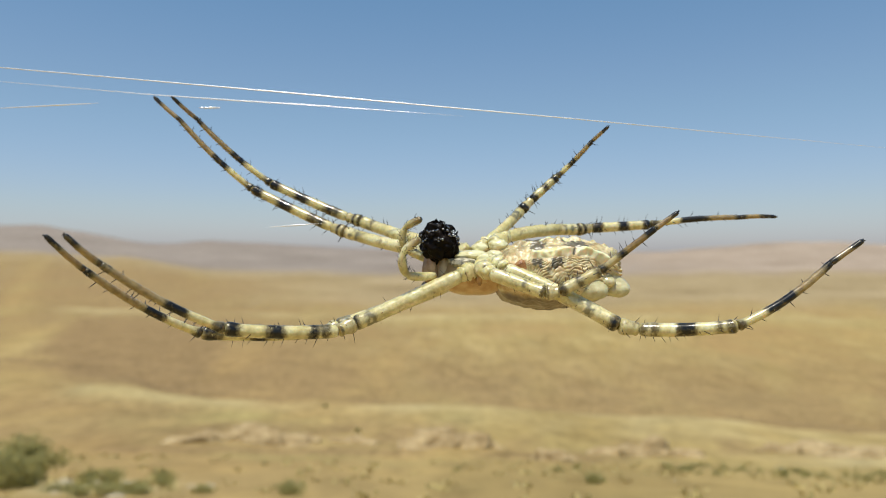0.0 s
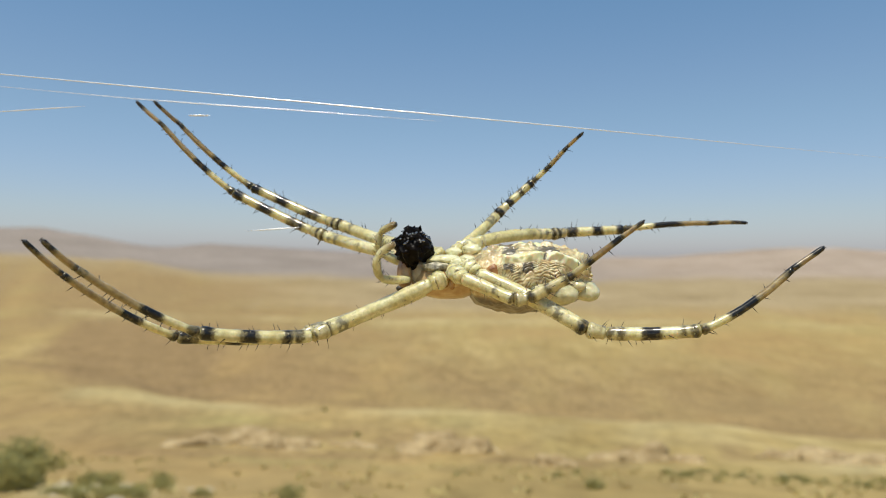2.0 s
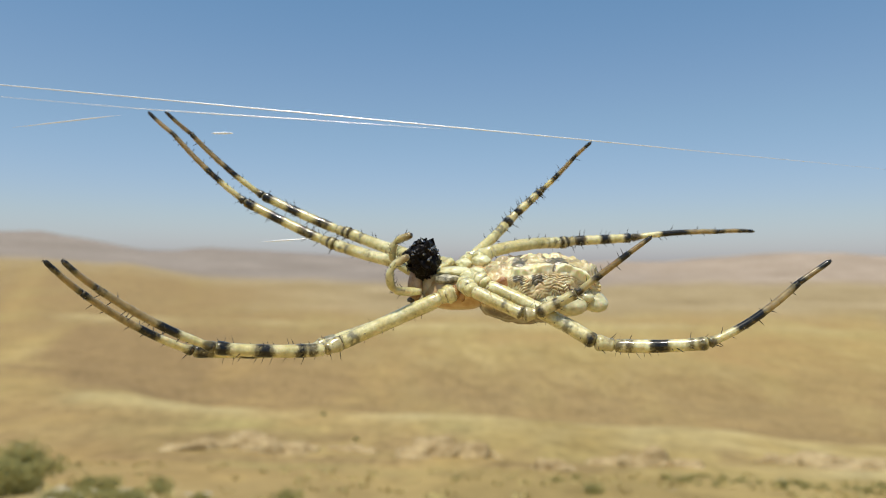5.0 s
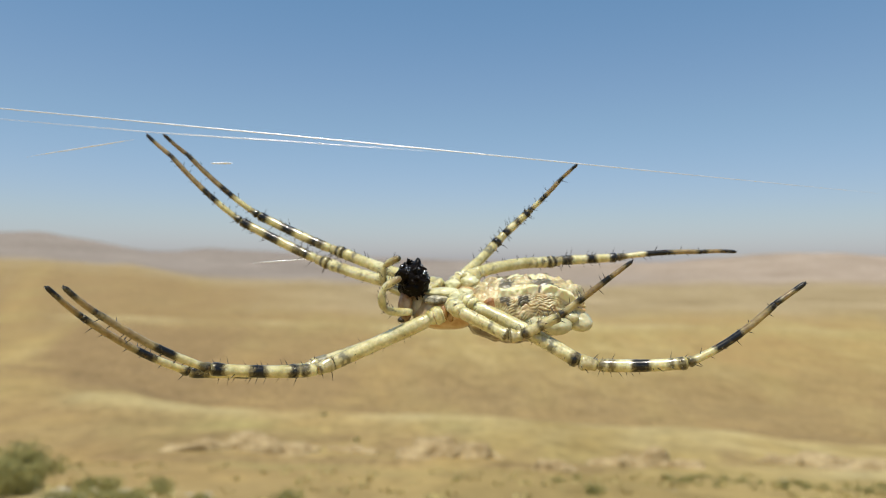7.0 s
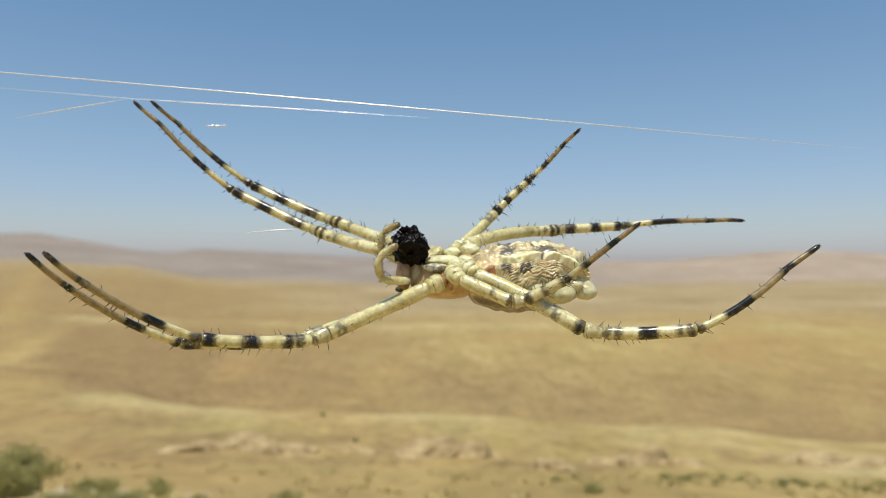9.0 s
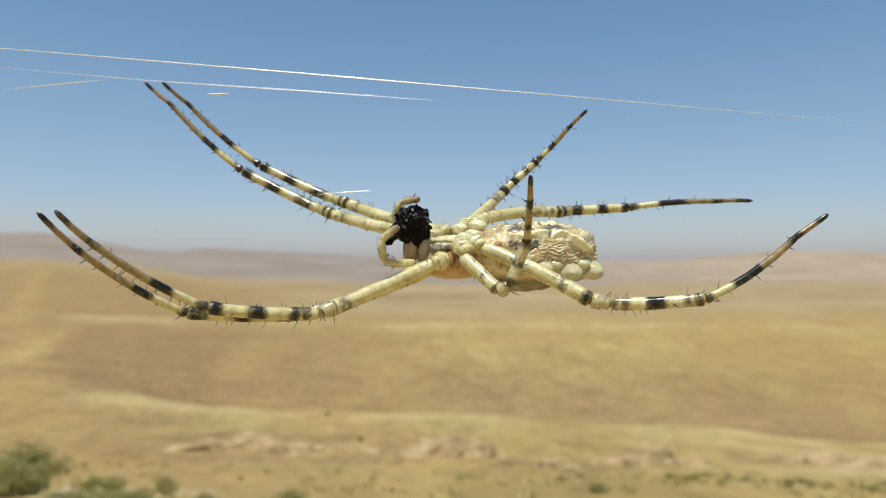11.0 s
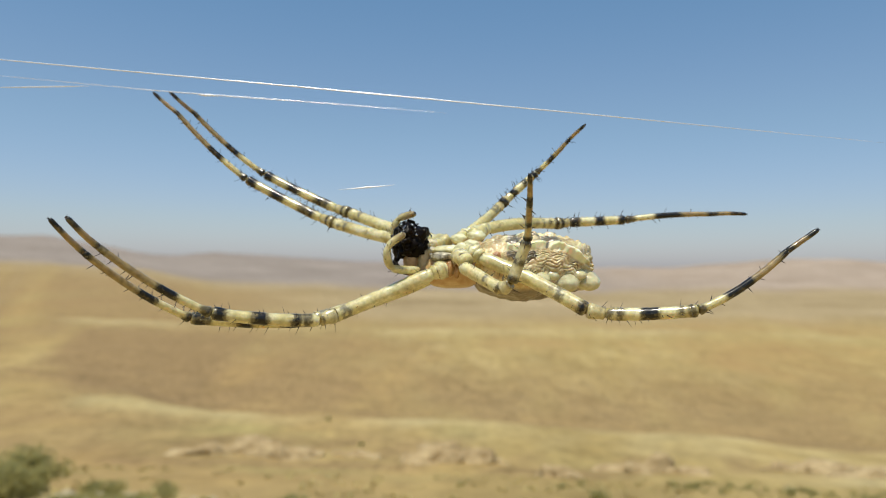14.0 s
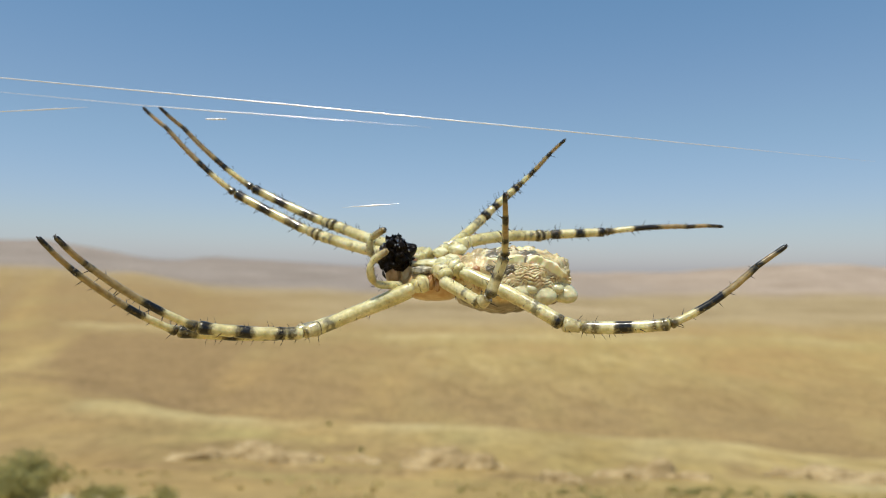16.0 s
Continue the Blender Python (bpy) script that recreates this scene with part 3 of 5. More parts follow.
SWING = [
    (0, pose(0.00000, 0.07799, 1.30109, 0.80, -0.00, 0.00)),
    (0.3, pose(-0.00076, 0.07961, 1.30056, 0.38, 0.10, 0.01)),
    (0.5, pose(-0.00065, 0.07975, 1.30033, 0.27, 0.13, 0.01)),
    (0.8, pose(-0.00038, 0.08049, 1.29996, 0.33, 0.07, -0.09)),
    (1, pose(-0.00061, 0.08046, 1.29974, 0.44, 0.03, -0.14)),
    (1.3, pose(-0.00065, 0.08123, 1.29907, 0.71, 0.04, -0.02)),
    (1.5, pose(-0.00210, 0.08021, 1.30057, 0.93, 0.04, 0.13)),
    (1.8, pose(-0.00358, 0.08034, 1.30079, 1.24, -0.02, 0.29)),
    (2, pose(-0.00301, 0.07956, 1.30109, 1.35, -0.08, 0.33)),
    (2.3, pose(-0.00307, 0.07993, 1.30091, 1.38, -0.13, 0.24)),
    (2.5, pose(-0.00280, 0.08031, 1.30074, 1.38, -0.14, 0.12)),
    (2.8, pose(-0.00231, 0.08154, 1.30040, 1.09, -0.13, -0.05)),
    (3, pose(-0.00219, 0.08221, 1.29982, 0.93, -0.12, -0.10)),
    (3.3, pose(-0.00240, 0.08202, 1.29937, 1.13, -0.06, 0.02)),
    (3.5, pose(-0.00257, 0.08159, 1.29969, 1.42, -0.03, 0.08)),
    (3.8, pose(-0.00298, 0.08073, 1.30058, 1.90, -0.07, -0.13)),
    (4, pose(-0.00245, 0.08016, 1.30069, 2.14, -0.12, -0.24)),
    (4.2, pose(-0.00166, 0.08019, 1.30143, 2.30, -0.18, -0.23)),
    (6.3, pose(-0.00306, 0.08152, 1.29776, 2.86, -0.56, 0.11)),
    (6.5, pose(-0.00370, 0.08113, 1.29917, 2.86, -0.56, 0.12)),
    (6.8, pose(-0.00377, 0.08167, 1.29866, 2.57, -0.53, 0.04)),
    (7, pose(-0.00306, 0.08320, 1.29780, 2.22, -0.49, -0.03)),
    (7.3, pose(-0.00291, 0.08216, 1.29786, 1.79, -0.43, -0.08)),
    (7.5, pose(-0.00192, 0.08199, 1.29782, 1.68, -0.42, -0.08)),
    (7.8, pose(-0.00283, 0.08305, 1.29830, 1.96, -0.43, 0.04)),
    (8, pose(-0.00376, 0.08262, 1.29900, 2.25, -0.47, 0.11)),
    (8.3, pose(-0.00384, 0.08055, 1.30119, 2.54, -0.63, 0.07)),
    (8.5, pose(-0.00297, 0.08023, 1.30046, 2.77, -0.69, 0.01)),
    (8.8, pose(-0.00285, 0.08021, 1.30107, 3.31, -0.69, -0.08)),
    (9, pose(-0.00293, 0.08021, 1.30154, 3.49, -0.68, -0.13)),
    (9.2, pose(-0.00313, 0.08070, 1.30067, 3.46, -0.67, -0.17)),
    (11.3, pose(-0.00267, 0.08032, 1.30457, 1.27, -0.43, -0.37)),
    (11.5, pose(-0.00282, 0.08032, 1.30393, 1.14, -0.37, -0.38)),
    (11.8, pose(-0.00286, 0.08152, 1.30355, 1.04, -0.28, -0.40)),
    (12, pose(-0.00248, 0.08186, 1.30358, 1.03, -0.25, -0.41)),
    (12.3, pose(-0.00257, 0.08212, 1.30313, 1.23, -0.33, -0.26)),
    (12.5, pose(-0.00287, 0.08194, 1.30341, 1.34, -0.37, -0.17)),
    (12.8, pose(-0.00331, 0.08073, 1.30458, 1.19, -0.28, -0.16)),
    (13, pose(-0.00371, 0.08003, 1.30518, 1.11, -0.23, -0.16)),
    (13.3, pose(-0.00322, 0.08002, 1.30516, 1.43, -0.28, -0.14)),
    (13.5, pose(-0.00355, 0.08088, 1.30454, 1.60, -0.30, -0.13)),
    (13.8, pose(-0.00327, 0.08156, 1.30421, 1.38, -0.29, -0.20)),
    (14, pose(-0.00299, 0.08202, 1.30395, 1.10, -0.24, -0.23)),
    (14.3, pose(-0.00334, 0.08149, 1.30503, 0.73, -0.06, -0.23)),
    (14.5, pose(-0.00337, 0.08136, 1.30528, 0.64, 0.01, -0.22)),
    (14.8, pose(-0.00383, 0.08092, 1.30505, 0.91, -0.05, -0.20)),
    (15, pose(-0.00396, 0.08009, 1.30651, 1.20, -0.12, -0.16)),
    (15.3, pose(-0.00492, 0.08069, 1.30564, 1.49, -0.21, -0.08)),
    (15.5, pose(-0.00587, 0.08096, 1.30565, 1.59, -0.26, -0.05)),
    (15.8, pose(-0.00577, 0.08211, 1.30413, 1.65, -0.31, -0.05)),
    (16, pose(-0.00528, 0.08411, 1.30293, 1.66, -0.33, -0.05)),
]
LINE_SWING = [
    (0, pose(-0.01256, 0.08374, 1.31950, 0.00, 5.03, 0.07)),
    (0.3, pose(-0.01276, 0.08464, 1.31868, 0.00, 5.05, 0.12)),
    (0.5, pose(-0.01282, 0.08476, 1.31833, 0.00, 5.07, 0.14)),
    (0.8, pose(-0.01288, 0.08517, 1.31792, -0.00, 5.09, 0.16)),
    (1, pose(-0.01295, 0.08516, 1.31770, 0.00, 5.10, 0.17)),
    (1.3, pose(-0.01287, 0.08551, 1.31697, 0.00, 5.03, 0.19)),
    (1.5, pose(-0.01297, 0.08496, 1.31863, 0.00, 4.98, 0.20)),
    (1.8, pose(-0.01302, 0.08497, 1.31888, -0.00, 4.96, 0.18)),
    (2, pose(-0.01288, 0.08456, 1.31922, 0.00, 4.96, 0.16)),
    (2.3, pose(-0.01290, 0.08476, 1.31903, -0.00, 4.98, 0.14)),
    (2.5, pose(-0.01289, 0.08501, 1.31878, 0.00, 4.99, 0.13)),
    (2.8, pose(-0.01300, 0.08576, 1.31815, -0.00, 5.00, 0.13)),
    (3, pose(-0.01306, 0.08614, 1.31752, 0.00, 5.01, 0.13)),
    (3.3, pose(-0.01301, 0.08601, 1.31719, 0.00, 5.09, 0.12)),
    (3.5, pose(-0.01295, 0.08574, 1.31767, 0.00, 5.12, 0.10)),
    (3.8, pose(-0.01289, 0.08518, 1.31881, -0.00, 5.02, 0.08)),
    (4, pose(-0.01278, 0.08486, 1.31896, 0.00, 4.96, 0.07)),
    (4.2, pose(-0.01266, 0.08487, 1.31977, -0.00, 4.95, 0.07)),
    (6.3, pose(-0.01294, 0.08557, 1.31586, -0.00, 4.93, 0.23)),
    (6.5, pose(-0.01308, 0.08539, 1.31744, 0.00, 4.93, 0.23)),
    (6.8, pose(-0.01319, 0.08581, 1.31688, 0.00, 5.01, 0.21)),
    (7, pose(-0.01317, 0.08666, 1.31589, 0.00, 5.05, 0.18)),
    (7.3, pose(-0.01310, 0.08607, 1.31590, -0.00, 5.04, 0.13)),
    (7.5, pose(-0.01290, 0.08594, 1.31584, 0.00, 5.03, 0.11)),
    (7.8, pose(-0.01290, 0.08650, 1.31631, 0.00, 4.98, 0.09)),
    (8, pose(-0.01296, 0.08631, 1.31714, 0.00, 4.92, 0.07)),
    (8.3, pose(-0.01283, 0.08512, 1.31985, -0.00, 4.81, 0.03)),
    (8.5, pose(-0.01262, 0.08487, 1.31924, 0.00, 4.77, 0.01)),
    (8.8, pose(-0.01259, 0.08485, 1.31993, 0.00, 4.82, 0.01)),
    (9, pose(-0.01260, 0.08485, 1.32037, 0.00, 4.84, 0.01)),
    (9.2, pose(-0.01264, 0.08509, 1.31934, 0.00, 4.84, 0.02)),
    (11.3, pose(-0.01325, 0.08482, 1.32361, 0.00, 4.64, 0.48)),
    (11.5, pose(-0.01338, 0.08481, 1.32291, 0.00, 4.64, 0.51)),
    (11.8, pose(-0.01358, 0.08551, 1.32233, -0.00, 4.75, 0.55)),
    (12, pose(-0.01361, 0.08571, 1.32229, 0.00, 4.81, 0.56)),
    (12.3, pose(-0.01364, 0.08581, 1.32183, -0.00, 4.79, 0.57)),
    (12.5, pose(-0.01365, 0.08572, 1.32216, 0.00, 4.76, 0.58)),
    (12.8, pose(-0.01352, 0.08495, 1.32347, 0.00, 4.71, 0.59)),
    (13, pose(-0.01350, 0.08452, 1.32414, 0.00, 4.69, 0.59)),
    (13.3, pose(-0.01345, 0.08455, 1.32418, -0.00, 4.69, 0.59)),
    (13.5, pose(-0.01356, 0.08503, 1.32350, 0.00, 4.69, 0.59)),
    (13.8, pose(-0.01375, 0.08543, 1.32291, 0.00, 4.69, 0.61)),
    (14, pose(-0.01379, 0.08567, 1.32252, 0.00, 4.69, 0.63)),
    (14.3, pose(-0.01381, 0.08536, 1.32363, -0.00, 4.71, 0.64)),
    (14.5, pose(-0.01379, 0.08522, 1.32389, 0.00, 4.72, 0.65)),
    (14.8, pose(-0.01383, 0.08485, 1.32379, 0.00, 4.64, 0.68)),
    (15, pose(-0.01378, 0.08439, 1.32546, 0.00, 4.59, 0.70)),
    (15.3, pose(-0.01373, 0.08472, 1.32436, 0.00, 4.61, 0.71)),
    (15.5, pose(-0.01383, 0.08493, 1.32422, 0.00, 4.64, 0.71)),
    (15.8, pose(-0.01398, 0.08568, 1.32243, -0.00, 4.70, 0.72)),
    (16, pose(-0.01406, 0.08683, 1.32106, 0.00, 4.74, 0.72)),
]


# ---------------------------------------------------------------- the spider
def band(t, a, b, soft=0.035):
    """1 between a and b, falling off softly."""
    return soft_step(a - soft, a + soft, t) * (1 - soft_step(b - soft, b + soft, t))


# Rings of each segment: from, to, darkness; a fourth number is the darkness of a grey smudge instead.
RINGS = {
    "femur": [(0.84, 0.93, 0, 0.75), (0.985, 1.02, 0.8)],
    "patella": [(0.0, 0.13, 0.8), (0.30, 0.50, 0.85), (0.95, 1.02, 0.6)],
    "tibia": [(0.10, 0.17, 0.75), (0.19, 0.28, 0.8), (0.51, 0.655, 0.95), (0.88, 0.975, 1.0)],
    "metatarsus": [(0.0, 0.075, 1.0), (0.36, 0.53, 1.0), (0.955, 1.02, 1.0)],
    "tarsus": [(-0.1, 0.13, 1.0), (0.66, 1.1, 1.0)],
}
# Where a leg's rings differ from the rest.
OTHER_RINGS = {
    "first_near": {"femur": [(0.88, 0.95, 0, 0.75), (0.97, 1.02, 0.9)], "patella": [(-0.1, 0.10, 0.9), (0.4, 0.55, 0.4)], "tibia": [(0.10, 0.24, 0.85), (0.50, 0.62, 1.0), (0.86, 0.975, 1.0)], "metatarsus": [(0.0, 0.06, 1.0), (0.36, 0.52, 1.0), (0.955, 1.02, 1.0)]},
    "second_near": {"femur": [(0.80, 0.90, 0, 0.95), (0.97, 1.02, 0.9)], "patella": [(-0.1, 0.14, 1.0), (0.30, 0.42, 0.45), (0.88, 1.0, 0.5)], "tibia": [(0.10, 0.16, 0.9), (0.18, 0.26, 0.9), (0.50, 0.62, 1.0), (0.87, 0.975, 1.0)], "metatarsus": [(0.02, 0.085, 1.0), (0.34, 0.50, 1.0), (0.955, 1.02, 1.0)]},
    "fourth_near": {"femur": [(0.72, 0.81, 0, 0.8), (0.94, 1.0, 0.62)], "patella": [(0.86, 1.0, 0.35)], "tibia": [(0.03, 0.09, 0.65), (0.11, 0.20, 0.45), (0.41, 0.57, 1.0), (0.79, 0.86, 0.5), (0.87, 0.97, 0.5)], "metatarsus": [(0.0, 0.05, 0.9), (0.33, 0.60, 1.0), (0.93, 1.02, 1.0)], "tarsus": [(-0.1, 0.22, 1.0), (0.60, 1.1, 1.0)]},
    "fourth_far": {"femur": [(0.78, 0.91, 0, 0.8), (0.975, 1.02, 0.9)], "patella": [(0.0, 0.12, 0.95), (0.28, 0.50, 0.75)], "tibia": [(0.03, 0.18, 0.95), (0.47, 0.62, 1.0), (0.88, 0.985, 1.0)], "metatarsus": [(0.0, 0.09, 0.7), (0.35, 0.65, 1.0), (0.945, 1.02, 1.0)], "tarsus": [(-0.1, 0.17, 1.0), (0.56, 1.1, 1.0)]},
    "third_near": {"third": True, "femur": [(0.60, 0.68, 0, 0.9), (0.93, 1.0, 0.42)], "patella": [(0.06, 0.2, 0.5), (0.85, 1.0, 0.4)], "tibia": [(0.0, 0.16, 0.5), (0.42, 0.58, 0.5), (0.88, 1.0, 0.55)], "metatarsus": [(0.0, 0.10, 0.8), (0.36, 0.48, 1.0), (0.84, 1.02, 1.0)], "tarsus": [(-0.1, 0.05, 1.0), (0.62, 1.1, 1.0)]},
    "third_far": {"femur": [(0.72, 0.88, 0, 0.75), (0.97, 1.02, 0.9)], "patella": [(0.0, 0.35, 0.85)], "tibia": [(-0.05, 0.17, 0.9), (0.42, 0.60, 0.72), (0.82, 0.95, 1.0)], "metatarsus": [(0.0, 0.13, 0.85), (0.34, 0.54, 0.8), (0.88, 1.02, 1.0)], "tarsus": [(-0.1, 0.10, 1.0), (0.60, 1.1, 1.0)]},
}
SPINES = {"femur": 11, "patella": 5, "tibia": 20, "metatarsus": 14, "tarsus": 0}


def grow(bm, face, tip, thin, slot):
    """A bristle that grows out of a face of the skin."""
    ring = list(face.verts)
    mid = face.calc_center_median()
    bm.faces.remove(face)
    foot = [bm.verts.new(mid + (v.co - mid).normalized() * thin) for v in ring]
    half = [bm.verts.new(mid.lerp(tip, 0.55) + (v.co - mid).normalized() * thin * 0.65) for v in ring]
    end = bm.verts.new(tip)
    n = len(ring)
    for k in range(n):
        q = (k + 1) % n
        bm.faces.new((ring[k], ring[q], foot[q], foot[k]))
        bm.faces.new((foot[k], foot[q], half[q], half[k])).material_index = slot
        bm.faces.new((half[k], half[q], end)).material_index = slot


def segment(kind, a, b, r0, r1, bow, parent, rnd, rings, tanned=0.0):
    """One segment of a leg from a to b (mm), with its rings and bristles; its origin is the joint a."""
    bm = bmesh.new()
    lays = [bm.verts.layers.float.new(k) for k in ("dark", "brown", "speck", "grey")]
    a, b = Vector(a), Vector(b)
    span = b - a
    count = max(16, int(span.length / 0.16))
    path, radii, vals = [], [], []
    for i in range(count + 1):
        t = i / count
        p = span * t + Vector((0, 0, 1)) * bow * 4 * t * (1 - t)
        r = r0 + (r1 - r0) * t
        if kind == "femur":
            r *= 1 + 0.07 * gauss(t, 0.97, 0.06) - 0.20 * gauss(t, 0.0, 0.06)
        if kind == "tibia":
            r *= 1 + 0.14 * gauss(t, 0.95, 0.07) - 0.14 * gauss(t, 0.0, 0.05)
        if kind == "patella":
            r *= 1 + 0.15 * gauss(t, 0.22, 0.25) - 0.10 * gauss(t, 0.72, 0.16)
        if kind == "metatarsus":
            r *= 1 + 0.34 * gauss(t, 0.02, 0.04) - 0.06 * gauss(t, 0.13, 0.08)
        if kind == "tarsus" and t > 0.9:
            r *= 1 - 0.25 * ((t - 0.9) / 0.1) ** 2
        brim = min(t, 1 - t) * span.length / (0.55 * r)
        if brim < 1:
            r *= (0.88 + 0.12 * brim) if kind == "tarsus" or (kind == "metatarsus" and t > 0.5) else 0.66 + 0.34 * math.sqrt(1 - (1 - brim) ** 2)
        path.append(p * 0.001)
        radii.append(r * 0.001)
        edge = {"patella": 0.13, "tibia": 0.070, "metatarsus": 0.075, "tarsus": 0.14}.get(kind, 0.045)
        dark = max(ring[2] * band(t, ring[0], ring[1], edge) for ring in rings)
        grey = max(ring[3] * band(t, ring[0], ring[1], 0.03) if len(ring) > 3 else 0.0 for ring in rings)
        brown = {"metatarsus": 0.12 + soft_step(0.30, 0.62, t) * 0.80, "tarsus": 1.0, "patella": 0.35}.get(kind, 0.05)
        brown = min(1.0, brown + tanned * {"metatarsus": 1.0, "tibia": 0.5}.get(kind, 0.0))
        speck = {"femur": 0.8, "patella": 0.8, "tibia": 0.35}.get(kind, 0.1)
        vals.append((dark, brown, speck, grey))
    hoops = lay_tube(bm, path, radii, 16, lays, vals)
    for hoop in hoops:
        for k, vert in enumerate(hoop):
            q = vert.co * 1000 + a
            blotch = noise.noise(q * 1.1 + Vector((0, 0, 40))) + 0.6 * noise.noise(q * 2.6)
            if kind != "tarsus":
                vert[lays[0]] = max(0.0, vert[lays[0]] * (1.3 + 0.55 * blotch))
            vert[lays[3]] = max(0.0, vert[lays[3]] * min(1.3, 0.75 + 1.5 * blotch))
            vert.co += (vert.co - path[hoops.index(hoop)]) * 0.06 * blotch
    way = span.normalized()
    bm.faces.ensure_lookup_table()
    skin = list(bm.faces)[:count * 16]
    used = set()
    hubs = [0.5 * (ring[0] + ring[1]) for ring in rings if len(ring) == 3]
    for k in range(SPINES[kind]):
        t = (k + 0.5 + rnd.uniform(-0.35, 0.35)) / SPINES[kind]
        t = max(0.03, min(0.97, t))
        if kind == "tibia" and k % 3 == 2:
            t = rnd.choice(hubs)
        i = max(1, min(count - 2, int(t * count)))
        side = (rnd.choice((4, 12)) + rnd.choice((-2, -1, 0, 1, 2)) + (4 if rnd.random() < 0.15 else 0)) % 16
        if any((i + di, side) in used for di in (-1, 0, 1)):
            continue
        used.add((i, side))
        face = skin[i * 16 + side]
        size = rnd.uniform(0.55, 1.25) * {"metatarsus": 0.75, "femur": 0.7}.get(kind, 0.95) * 0.001
        face.normal_update()
        out = face.normal if face.normal.dot(face.calc_center_median() - path[i]) > 0 else -face.normal
        tip = face.calc_center_median() + (out + way * rnd.uniform(0.1, 0.7)).normalized() * size
        grow(bm, face, tip, 0.000058, 1)
    if kind == "tarsus":
        for k in range(3):
            side = Vector((rnd.uniform(-1, 1), rnd.uniform(-1, 1), rnd.uniform(-1, 1))).cross(way).normalized()
            tip = span * 0.001
            lay_tube(bm, [tip - way * 0.0002, tip + (way * 0.7 + side * 0.5) * 0.00016, tip + (way * 0.7 + side * 1.0) * 0.0002], [0.00008, 0.00006, 0.00002], 6, slot=1)
    return part(kind, bm, [M_LEG, M_SPINE], parent)


LEG_LABEL = "cream leg with dark rings and black bristles"


def make_leg(spider, joints, thick, bows, seed, more):
    """coxa, femur, patella, tibia, metatarsus and tarsus along seven joints (mm)."""
    rnd = random.Random(seed)
    j = [Vector(p) for p in joints]
    bm = bmesh.new()
    lays = [bm.verts.layers.float.new(k) for k in ("dark", "brown", "speck", "grey")]
    d = j[1] - j[0]
    steps = [k * 9 / 30 for k in range(31)]
    path = [d * (t / 8) * 0.001 for t in steps]
    radii = [0.001 * thick * (1.18 - 0.32 * (abs(t - 3.6) / 5) ** 2 - 0.17 * gauss(t, 6.2, 0.55)) for t in steps]
    rings = lay_tube(bm, path, radii, 16, lays, [(0.5 * gauss(t, 6.2, 0.3), 0.0, 1.0, 0.4 * gauss(t, 2.2, 0.9)) for t in steps])
    for ring in rings:
        for v in ring:
            q = v.co * 1000 + Vector((seed, 0, 0))
            v.co += Vector((noise.noise(q * 1.3), noise.noise(q * 1.3 + Vector((0, 9, 0))), noise.noise(q * 1.3 + Vector((0, 0, 9))))) * 0.00022
            v[lays[0]] *= max(0.0, 0.8 + 2.2 * noise.noise(q * 1.7))
    leg = part("leg", bm, [M_LEG, M_SPINE], spider, LEG_LABEL)
    leg.location = j[0] * 0.001
    pieces = {}
    names = ("femur", "patella", "tibia", "metatarsus", "tarsus")
    widths = ((0.90, 0.84), (0.84, 0.80), (0.78, 0.66), (0.50, 0.37), (0.35, 0.28))
    rings = dict(RINGS, **more)
    for k, kind in enumerate(names):
        r0, r1 = (w * thick for w in widths[k])
        pieces[kind] = segment(kind, j[k + 1], j[k + 2], r0, r1, bows[k], leg, rnd, rings[kind], 0.4 if "third" in more else 0.0)
        pieces[kind].location = (j[k + 1] - j[0]) * 0.001
    return leg, pieces


def blob(name, centre, radii, material, parent, label="", wobble=0.0, seed=0.0, level=4):
    """A rounded lump, dented by noise (mm)."""
    bm = bmesh.new()
    bmesh.ops.create_icosphere(bm, subdivisions=level, radius=1.0)
    for v in bm.verts:
        c = v.co.copy()
        k = 1 + wobble * (noise.noise(c * 1.7 + Vector((seed, 0, 0))) + 0.5 * noise.noise(c * 4.3 + Vector((0, seed, 0))))
        v.co = Vector((c.x * radii[0], c.y * radii[1], c.z * radii[2])) * k * 0.001
    ob = part(name, bm, material, parent, label)
    ob.location = mm(centre)
    return ob


def make_lobe(parent, at, r, seed):
    """A blunt cone of skin that stands out from the abdomen's edge, creased at its root."""
    bm = bmesh.new()
    out = Vector((0.35, -1.0 if at[1] < 0 else 1.0, -0.55)).normalized()
    u = out.cross(Vector((1, 0, 0.2))).normalized()
    v = u.cross(out)
    rings, sides = 26, 36
    rows = []
    for i in range(rings + 1):
        t = i / rings
        wide = r * (1.12 - 0.12 * t) * math.sqrt(max(0.0, 1 - max(0.0, (t - 0.25) / 0.75) ** 2.6))
        row = []
        for k in range(sides):
            a = 2 * math.pi * k / sides
            p = out * ((t - 0.55) * 1.9 * r) + (u * math.cos(a) + v * math.sin(a)) * max(wide, 0.02)
            p *= 1 + 0.07 * noise.noise(p * 0.9 + Vector((seed, 0, 0))) + 0.03 * noise.noise(p * 3.1 + Vector((0, seed, 0)))
            row.append(bm.verts.new(Vector((p.x * 1.25, p.y, p.z * 0.84)) * 0.001))
        rows.append(row)
    for a, b in zip(rows, rows[1:]):
        for k in range(sides):
            bm.faces.new((a[k], a[(k + 1) % sides], b[(k + 1) % sides], b[k]))
    bm.faces.new(rows[0][::-1])
    bm.faces.new(rows[-1])
    bmesh.ops.recalc_face_normals(bm, faces=bm.faces)
    ob = part("lobe", bm, M_LOBE, parent, "blunt cream lobe")
    ob.location = mm(at)
    return ob


